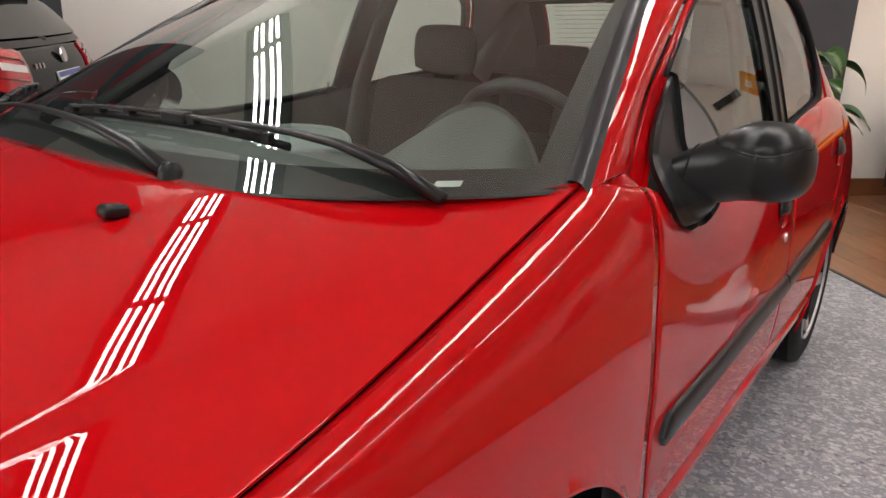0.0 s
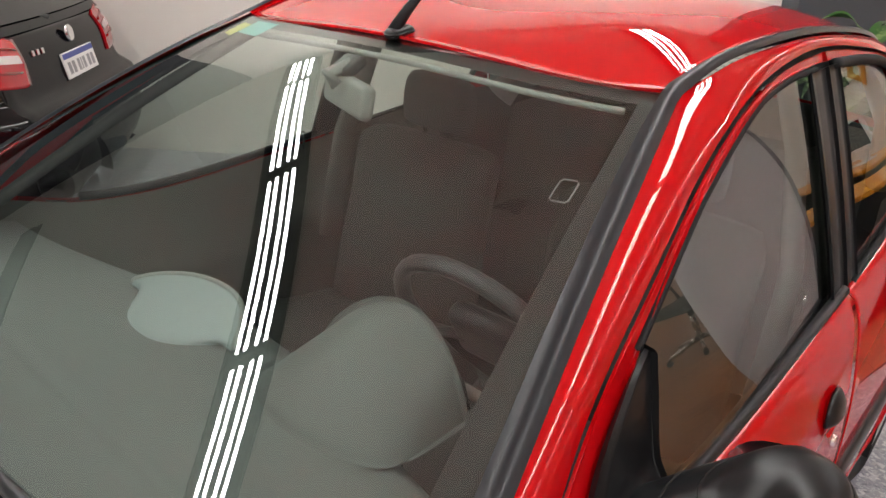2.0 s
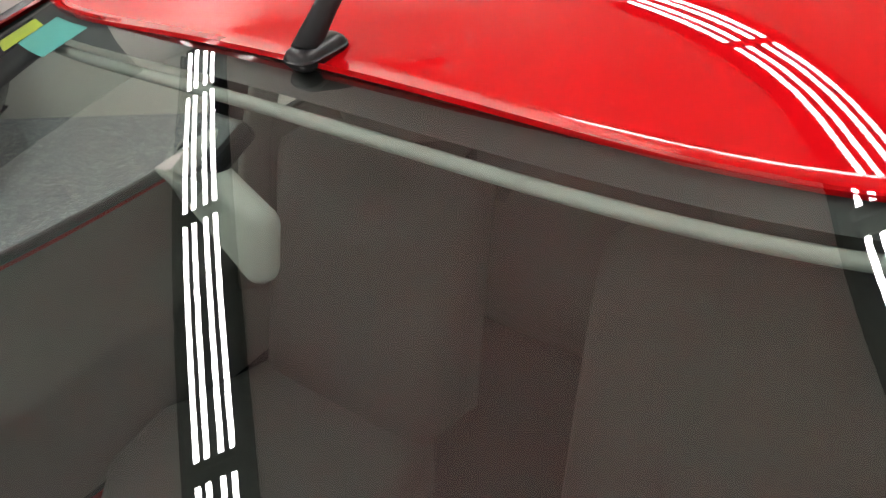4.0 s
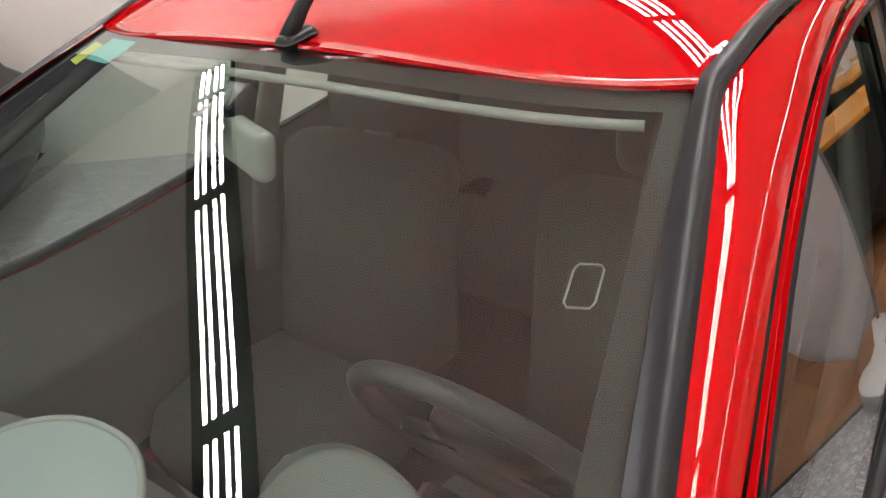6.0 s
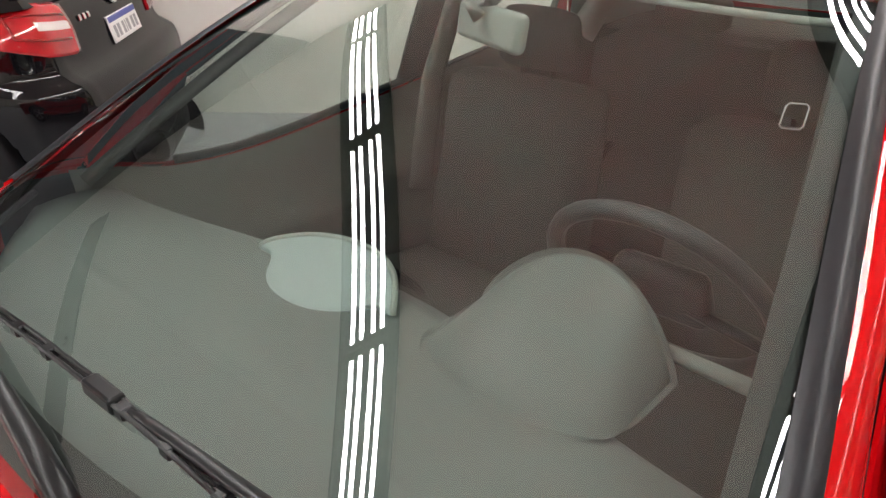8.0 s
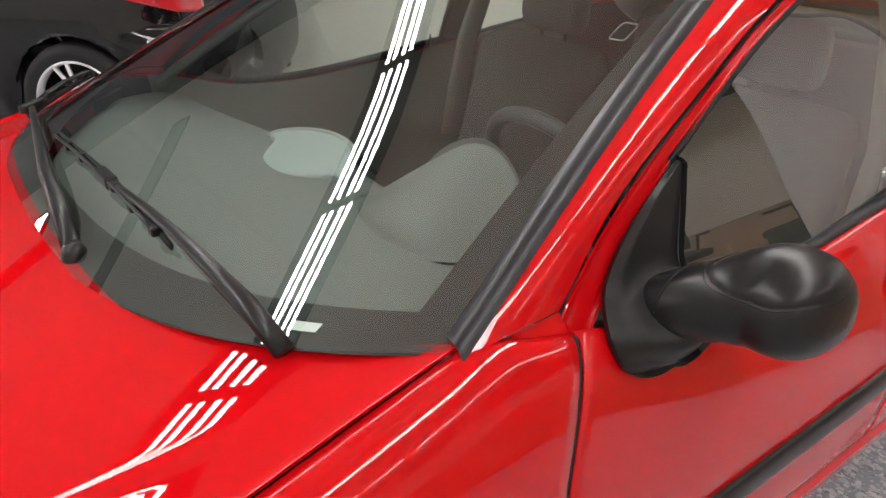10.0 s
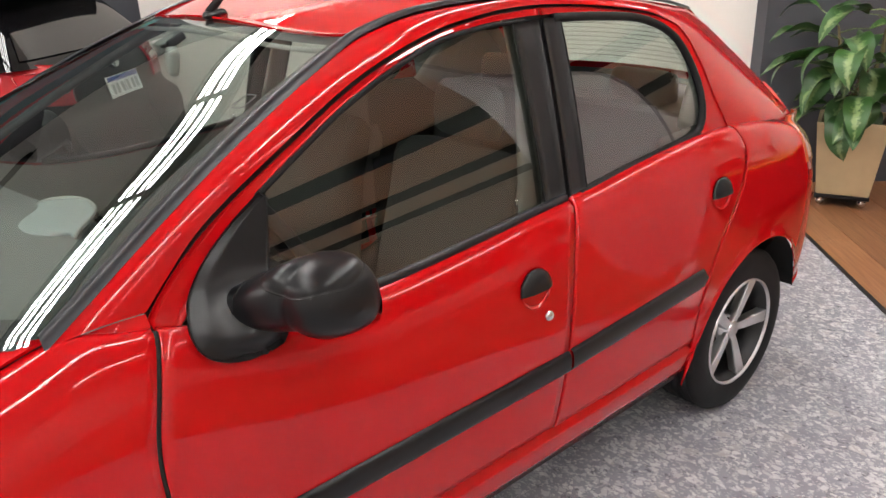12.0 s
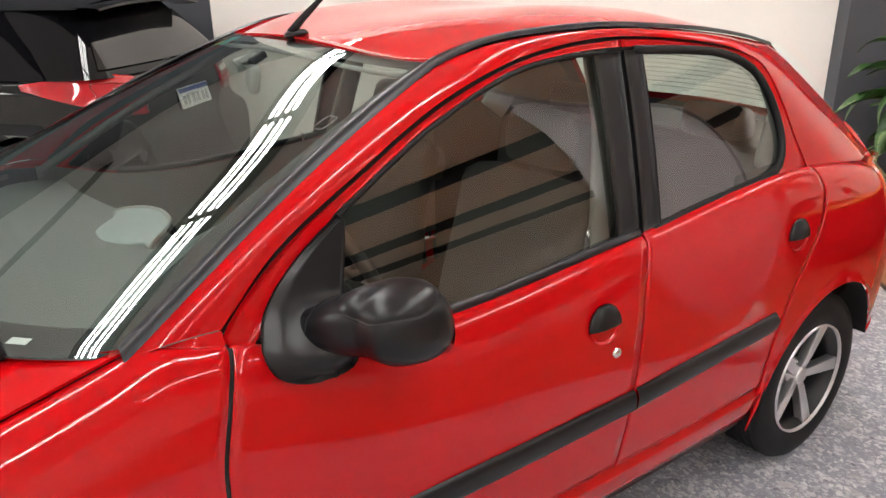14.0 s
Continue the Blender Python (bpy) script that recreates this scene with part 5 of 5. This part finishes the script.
def fwd_wheel(d, sg):
    m_side = uv(0, sg).normalized()
    c = blk(sg * 0.79, d, 0.33)
    m = Matrix.Translation(c) @ Matrix((( -R2, 0, R2 * sg, 0), (-R2, 0, -R2 * sg, 0), (0, 1, 0, 0), (0, 0, 0, 1)))
    h = 0.11
    ty = lathe("road_wheel", ((0.245, -h), (0.28, -h), (0.32, -h * 0.9), (0.33, -h * 0.6), (0.33, h * 0.6), (0.32, h * 0.9), (0.28, h), (0.245, h * 0.95)), m, M_RUBBER, BLK, "road wheel with silver ten-spoke rim", n=56)
    lathe("rim_lip", ((0.225, h * 0.6), (0.232, h * 0.95), (0.245, h * 0.99), (0.247, h * 0.9)), m, M_ALLOY, ty, n=56)
    lathe("brake_disc", ((0.0, 0.0), (0.16, 0.0), (0.165, -0.02)), m, M_CHROME, ty, n=40)
    lathe("rim_barrel", ((0.245, -h), (0.232, 0.0), (0.232, h * 0.8)), m, M_ALLOYDARK, ty, n=40)
    for k in range(5):
        for off in (-0.16, 0.16):
            a0 = 2 * math.pi * k / 5
            p0, p1 = Vector((0.05 * math.cos(a0), 0.05 * math.sin(a0), h * 0.62)), Vector((0.235 * math.cos(a0 + off), 0.235 * math.sin(a0 + off), h * 0.85))
            tube("spoke", [m @ p0, m @ p0.lerp(p1, 0.5), m @ p1], [0.014, 0.012, 0.012], M_ALLOY, ty, n=6)
    lathe("hub_cap", ((0.0, h * 0.72), (0.035, h * 0.72), (0.06, h * 0.6), (0.065, h * 0.4)), m, M_ALLOY, ty, n=24)
    box("brake_caliper", (0.07, 0.14, 0.05), m @ pose(-0.14 if d < 2 else 0.14, 0.02, 0.03), M_CALIPER, ty, "red brake caliper", bevel=0.015)


for d_ in (0.70, 3.40):
    for sg in (1, -1):
        fwd_wheel(d_, sg)
patch("underbody", lambda a, b: blk(0.70 * (2 * a - 1), 0.1 + 3.9 * b, 0.2), 4, 4, M_DARK, BLK)
patch("nose", lambda a, b: blk(0.80 * (2 * a - 1), 3.88 + 0.35 * math.cos((2 * a - 1) * 1.5) * math.sin(math.pi * (0.15 + 0.8 * b)), 0.25 + 0.62 * b), 20, 12, M_BLACKPAINT, BLK)
patch("bonnet", lambda a, b: blk(0.78 * (2 * a - 1), 2.75 + 1.35 * b, 1.0 - 0.13 * b * b - 0.02 * (2 * a - 1) ** 2), 16, 12, M_BLACKPAINT, BLK)

# ======== plant in a stone pot on a castor board ========
POTC = Vector((0.13, 4.86, 0))
POT = thing("plant_pot", POTC, "square tapered sand-coloured stone pot on a castor board", "plant pot")
prot = Matrix.Translation(POTC) @ pose(0, 0, 0, 0, 0, 22)
bm = bmesh.new()
rings = []
for z, hw, in ((0.075, 0.135), (0.08, 0.14), (0.50, 0.185), (0.51, 0.182), (0.51, 0.165), (0.46, 0.160)):
    rings.append([bm.verts.new((x_ * hw, y_ * hw, z)) for x_, y_ in ((-1, -1), (1, -1), (1, 1), (-1, 1))])
for r0, r1 in zip(rings, rings[1:]):
    for k in range(4):
        bm.faces.new((r0[k], r0[(k + 1) % 4], r1[(k + 1) % 4], r1[k]))
bm.faces.new(rings[0][::-1])
bm.faces.new(rings[-1])
bmesh.ops.bevel(bm, geom=[e for e in bm.edges if abs(e.verts[0].co.z - e.verts[1].co.z) > 0.2], offset=0.008, segments=2, affect="EDGES")
bm.transform(prot)
bm_part("pot_body", bm, M_POT, POT)
box("soil", (0.31, 0.31, 0.02), prot @ pose(0, 0, 0.47), M_SOIL, POT, bevel=0)
box("castor_board", (0.29, 0.29, 0.022), prot @ pose(0, 0, 0.064), M_MOULD, POT, "dark castor board", bevel=0.004)
for x_ in (-0.11, 0.11):
    for y_ in (-0.11, 0.11):
        c = lathe("castor", ((0.0, 0.012), (0.018, 0.012), (0.0235, 0.007), (0.0235, -0.007), (0.018, -0.012), (0.0, -0.012)), prot @ pose(x_, y_, 0.0245, 90, 0, 30), M_CHROME, POT, "bright castor wheel", n=18)
        box("castor_fork", (0.02, 0.03, 0.025), prot @ pose(x_, y_, 0.044), M_CHROME, c, bevel=0.003, seg=1)


def leaf_mat():
    m = mat("variegated_leaf", (0.06, 0.14, 0.03), rough=0.35)
    nt = m.node_tree
    b = nt.nodes["Principled BSDF"]
    uvn = nt.nodes.new("ShaderNodeUVMap")
    sp = nt.nodes.new("ShaderNodeSeparateXYZ")
    nt.links.new(uvn.outputs[0], sp.inputs[0])
    ab = nt.nodes.new("ShaderNodeMath")
    ab.operation = "ABSOLUTE"
    nt.links.new(sp.outputs[0], ab.inputs[0])
    tc = nt.nodes.new("ShaderNodeTexCoord")
    no = nt.nodes.new("ShaderNodeTexNoise")
    no.inputs["Scale"].default_value = 45
    no.inputs["Detail"].default_value = 5
    nt.links.new(tc.outputs["Object"], no.inputs["Vector"])
    ad = nt.nodes.new("ShaderNodeMath")
    ad.operation = "MULTIPLY_ADD"
    ad.inputs[1].default_value = 1.3
    nt.links.new(no.outputs["Fac"], ad.inputs[0])
    nt.links.new(ab.outputs[0], ad.inputs[2])
    rp = nt.nodes.new("ShaderNodeValToRGB")
    rp.color_ramp.elements[0].position, rp.color_ramp.elements[0].color = 0.74, (0.22, 0.32, 0.13, 1)
    rp.color_ramp.elements[1].position, rp.color_ramp.elements[1].color = 1.15, (0.035, 0.105, 0.022, 1)
    nt.links.new(ad.outputs[0], rp.inputs[0])
    info = nt.nodes.new("ShaderNodeObjectInfo")
    mr = nt.nodes.new("ShaderNodeMapRange")
    mr.inputs[3].default_value, mr.inputs[4].default_value = 0.6, 1.1
    nt.links.new(info.outputs["Random"], mr.inputs[0])
    hs = nt.nodes.new("ShaderNodeHueSaturation")
    nt.links.new(mr.outputs[0], hs.inputs["Value"])
    nt.links.new(rp.outputs[0], hs.inputs["Color"])
    nt.links.new(hs.outputs[0], b.inputs["Base Color"])
    return m


M_LEAF = leaf_mat()
PLANT = thing("leafy_plant", POTC + Vector((0, 0, 0.47)), "tall dieffenbachia plant with pale-centred green leaves", "plant")
LEAF_MESHES = []
for kind in range(4):
    length, width, droop = (0.30, 0.34, 0.27, 0.32)[kind], (0.062, 0.07, 0.055, 0.075)[kind], (0.9, 1.5, 0.5, 1.9)[kind]
    vs, fs, uvs = [], [], []
    nl, nw = 13, 6
    ang, y, z = 0.5, 0.0, 0.0
    for i in range(nl + 1):
        t = i / nl
        hw = width * math.sin(math.pi * min(1, t ** 0.8 * 0.985 + 0.015)) ** 0.8
        for j in range(nw + 1):
            q = 2 * j / nw - 1
            wob = 0.006 * math.sin(9 * t + 3 * q + kind)
            vs.append((q * hw, y, z + 0.35 * hw * abs(q) ** 1.4 + wob))
            uvs.append((q, t))
        ang -= droop / nl * 1.3
        y += length / nl * math.cos(ang)
        z += length / nl * math.sin(ang)
    me = bpy.data.meshes.new("leaf")
    faces = grid_faces(nl + 1, nw + 1)
    me.from_pydata(vs, [], faces)
    layer = me.uv_layers.new(name="UVMap")
    for lp in me.loops:
        layer.data[lp.index].uv = uvs[lp.vertex_index]
    me.materials.append(M_LEAF)
    me.polygons.foreach_set("use_smooth", [True] * len(me.polygons))
    LEAF_MESHES.append(me)
rng = random.Random(7)
for sk in range(4):
    a0 = 1.6 * sk + 0.4
    base = POTC + Vector((0.05 * math.cos(a0), 0.05 * math.sin(a0), 0.47))
    topz = (0.62, 0.48, 0.55, 0.40)[sk]
    lean = Vector((math.cos(a0), math.sin(a0), 0)) * (0.05 + 0.03 * sk)
    pts = [base + lean * (k / 6) ** 1.5 + Vector((0.008 * math.sin(k * 2 + sk), 0.008 * math.cos(k + sk), topz * k / 6)) for k in range(7)]
    tube("stem", pts, [0.016, 0.015, 0.014, 0.013, 0.012, 0.010, 0.006], M_STEM, PLANT, n=7)
    for k in range(11):
        f = 0.30 + 0.70 * k / 10
        p = Vector(spline([tuple(q) for q in pts], f))
        az = a0 * 40 + k * 137.5 + rng.uniform(-25, 25)
        up = 55 * (f - 0.35) + rng.uniform(-18, 18) - 12
        reach = 0.10 + 0.08 * rng.random()
        d = pose(0, 0, 0, 0, 0, az) @ Vector((0, math.cos(radians(up)), math.sin(radians(up))))
        if (p + d * 0.42).y > 5.02 and d.y > 0.3:
            az += 180
            d = pose(0, 0, 0, 0, 0, az) @ Vector((0, math.cos(radians(up)), math.sin(radians(up))))
        q = p + d * reach
        tube("leaf_stalk", [p, p.lerp(q, 0.5) + Vector((0, 0, 0.012)), q], [0.005, 0.004, 0.003], M_LEAF, PLANT, n=5)
        lf = new("leaf", LEAF_MESHES[rng.randrange(4)])
        lf.parent = PLANT
        sc = rng.uniform(0.75, 1.12)
        lf.matrix_basis = Matrix.Translation(q - PLANT.location) @ pose(0, 0, 0, up * 0.7 - 8, rng.uniform(-20, 20), az) @ Matrix.Diagonal((sc, sc, sc, 1))

# ======== counter beyond the column ========
CT = thing("reception_counter", uv(4.86, -2.6), "black reception counter with an orange top", "counter")
uv_box("counter_body", 4.50, 5.20, -3.50, -1.7, 0.12, 0.70, M_DESK, CT, bevel=0.006)
uv_box("counter_top", 4.48, 5.24, -3.53, -1.68, 0.70, 0.735, M_ORANGE, CT, "orange laminate top", bevel=0.005)
for u_, v_ in ((4.58, -3.42), (5.12, -3.42), (4.58, -1.78), (5.12, -1.78)):
    uv_box("counter_foot", u_ - 0.03, u_ + 0.03, v_ - 0.03, v_ + 0.03, -0.002, 0.12, M_DESK, CT)

# ======== office corner beyond the counter ========
def office_chair(place, turn):
    c = thing("office_chair", place, "black office chair on a chrome star base", "chair", "office chairs")
    m = Matrix.Translation(place) @ pose(0, 0, 0, 0, 0, turn)
    bm_part("seat", bm_box((0.48, 0.46, 0.08), m @ pose(0, 0, 0.47), 0.03, 3), M_FABRIC, c, smooth=True)
    bm_part("backrest", bm_box((0.44, 0.06, 0.52), m @ pose(0, 0.25, 0.80, -8, 0, 0), 0.028, 3), M_FABRIC, c, smooth=True)
    tube("back_bar", [m @ Vector((0, 0.1, 0.44)), m @ Vector((0, 0.27, 0.46)), m @ Vector((0, 0.29, 0.70))], 0.014, M_CHROME, c, n=8)
    tube("gas_column", [m @ Vector((0, 0, 0.10)), m @ Vector((0, 0, 0.45))], 0.025, M_CHROME, c, n=12)
    for k in range(5):
        a = 2 * math.pi * k / 5
        d = Vector((math.cos(a), math.sin(a), 0))
        lg = tube("base_leg", [m @ Vector((0, 0, 0.11)), m @ (d * 0.15 + Vector((0, 0, 0.10))), m @ (d * 0.29 + Vector((0, 0, 0.07)))], [0.024, 0.019, 0.014], M_CHROME, c, n=8)
        lathe("castor", ((0.0, 0.02), (0.026, 0.02), (0.029, 0.0), (0.026, -0.02), (0.0, -0.02)), m @ Matrix.Translation(d * 0.29 + Vector((0, 0, 0.029))) @ pose(0, 0, 0, 90, 0, math.degrees(a)), M_PLASTIC, lg, n=14)
    for sx in (-1, 1):
        tube("armrest", [m @ Vector((sx * 0.24, 0.15, 0.47)), m @ Vector((sx * 0.27, 0.12, 0.66)), m @ Vector((sx * 0.27, -0.14, 0.67))], 0.015, M_PLASTIC, c, n=8)
    return c


office_chair(uv(5.75, -1.25), 20)
office_chair(uv(6.4, -0.35), -60)
office_chair(uv(6.5, -2.1), 120)
DK = thing("office_desk", uv(7.0, -3.25), "black office desk with an orange top against the wall", "desk")
uv_box("desk_top", 6.0, 8.0, -3.70, -2.95, 0.70, 0.735, M_ORANGE, DK, "orange laminate top", bevel=0.005)
for u_ in (6.03, 7.97):
    uv_box("side_panel", u_ - 0.02, u_ + 0.02, -3.68, -2.98, -0.002, 0.70, M_DESK, DK, bevel=0.003)
uv_box("modesty_panel", 6.05, 7.95, -3.60, -3.58, 0.25, 0.70, M_DESK, DK)
MO = thing("monitor", uv(6.7, -3.35, 0.735), "silver flat monitor on a stand, switched off", "monitor")
uv_box("screen_back", 6.42, 6.98, -3.38, -3.35, 0.86, 1.20, M_WHITE, MO, "pale monitor shell", bevel=0.01)
uv_box("screen_glass", 6.45, 6.95, -3.348, -3.344, 0.90, 1.18, M_BLKGLASS, MO)
uv_box("stand", 6.64, 6.76, -3.40, -3.37, 0.75, 0.95, M_WHITE, MO, bevel=0.005)
uv_box("stand_foot", 6.58, 6.82, -3.45, -3.27, 0.7345, 0.75, M_WHITE, MO, bevel=0.004)
SG = thing("wall_sign", uv(7.0, -3.735, 1.55), "orange diamond wall sign with dark lettering bars", "sign")
sm = Matrix.Translation(uv(6.7, -3.725, 1.62)) @ pose(0, 0, 0, 0, 0, 45)
bm_part("diamond", bm_box((0.26, 0.02, 0.26), sm @ pose(0, 0, 0, 0, 45, 0), 0.004), M_ORANGE, SG)
bm_part("diamond_mark", bm_box((0.10, 0.024, 0.10), sm @ pose(0, 0, 0, 0, 45, 0), 0.004), M_WHITE, SG)
for k in range(7):
    bm_part("letter_bar", bm_box((0.055, 0.02, 0.10), Matrix.Translation(uv(6.98 + 0.085 * k, -3.727, 1.60)) @ pose(0, 0, 0, 0, 0, 45), 0.004), M_DESK, SG)

# ======== swooping flag on a round weighted foot ========
FOOT = Vector((1.385, 2.925, 0))
FL = thing("feather_flag", FOOT, "plain white feather flag on a round white rubber-rimmed foot", "flag")
lathe("foot_rim", ((0.0, 0.001), (0.15, 0.001), (0.17, 0.01), (0.17, 0.075), (0.165, 0.08)), Matrix.Translation(FOOT), M_GREYMARK, FL, "grey rubber rim", n=40)
lathe("foot", ((0.168, 0.079), (0.165, 0.09), (0.12, 0.105), (0.05, 0.20), (0.03, 0.30), (0.0, 0.30)), Matrix.Translation(FOOT), M_WHITE, FL, n=40)
POLE_SIDE = ((1.385, 2.925, 0.30), (1.34, 2.915, 0.62), (1.29, 2.91, 0.95), (1.27, 2.89, 1.20), (1.27, 2.81, 1.40), (1.28, 2.68, 1.535), (1.32, 2.50, 1.60), (1.40, 2.25, 1.72), (1.47, 2.05, 1.90))
FREE_SIDE = ((1.43, 2.72, 0.28), (1.50, 2.46, 0.52), (1.55, 2.37, 0.90), (1.55, 2.36, 1.15), (1.55, 2.34, 1.40), (1.55, 2.29, 1.62), (1.54, 2.20, 1.76), (1.52, 2.10, 1.86), (1.48, 2.03, 1.92))
tube("flag_pole", [spline(POLE_SIDE, k / 30) for k in range(31)], 0.008, M_GREYMARK, FL, n=8)


def flag_cloth(a, b):
    p = Vector(spline(POLE_SIDE, 0.02 + 0.97 * a)).lerp(Vector(spline(FREE_SIDE, a)), b)
    return p + Vector((0.86, 0.5, 0)) * (0.012 * math.sin(math.pi * b) * math.sin(5 * a + 2 * b))


cloth = patch("flag_cloth", flag_cloth, 50, 16, mat("white_polyester", (0.80, 0.80, 0.78), rough=0.85, vary=0.03, scale=5, bump=0.1, bscale=900), FL, "plain white cloth")
skin = cloth.modifiers.new("thickness", "SOLIDIFY")
skin.thickness = 0.0015

# ======== wood planks ========
plank_me = None
for i in range(32):
    for j in range(9):
        u_ = EDGE + 0.022 + 0.19 * i + 0.095
        v_ = -5.2 + 1.25 * j + (0.4 * (i % 3)) + 0.625
        if u_ > U1 - 0.1 or v_ > V1 - 0.63:
            continue
        if plank_me is None:
            b = bm_box((0.1885, 1.2485, 0.012), Matrix.Identity(4), 0.0012, 1)
            plank_me = bpy.data.meshes.new("plank")
            b.to_mesh(plank_me)
            b.free()
            plank_me.materials.append(M_WOOD)
        ob = new("plank", plank_me)
        ob.parent = wood
        ob.matrix_basis = Matrix.Translation(uv(u_, v_, -0.006)) @ pose(0, 0, 0, 0, 0, 45)
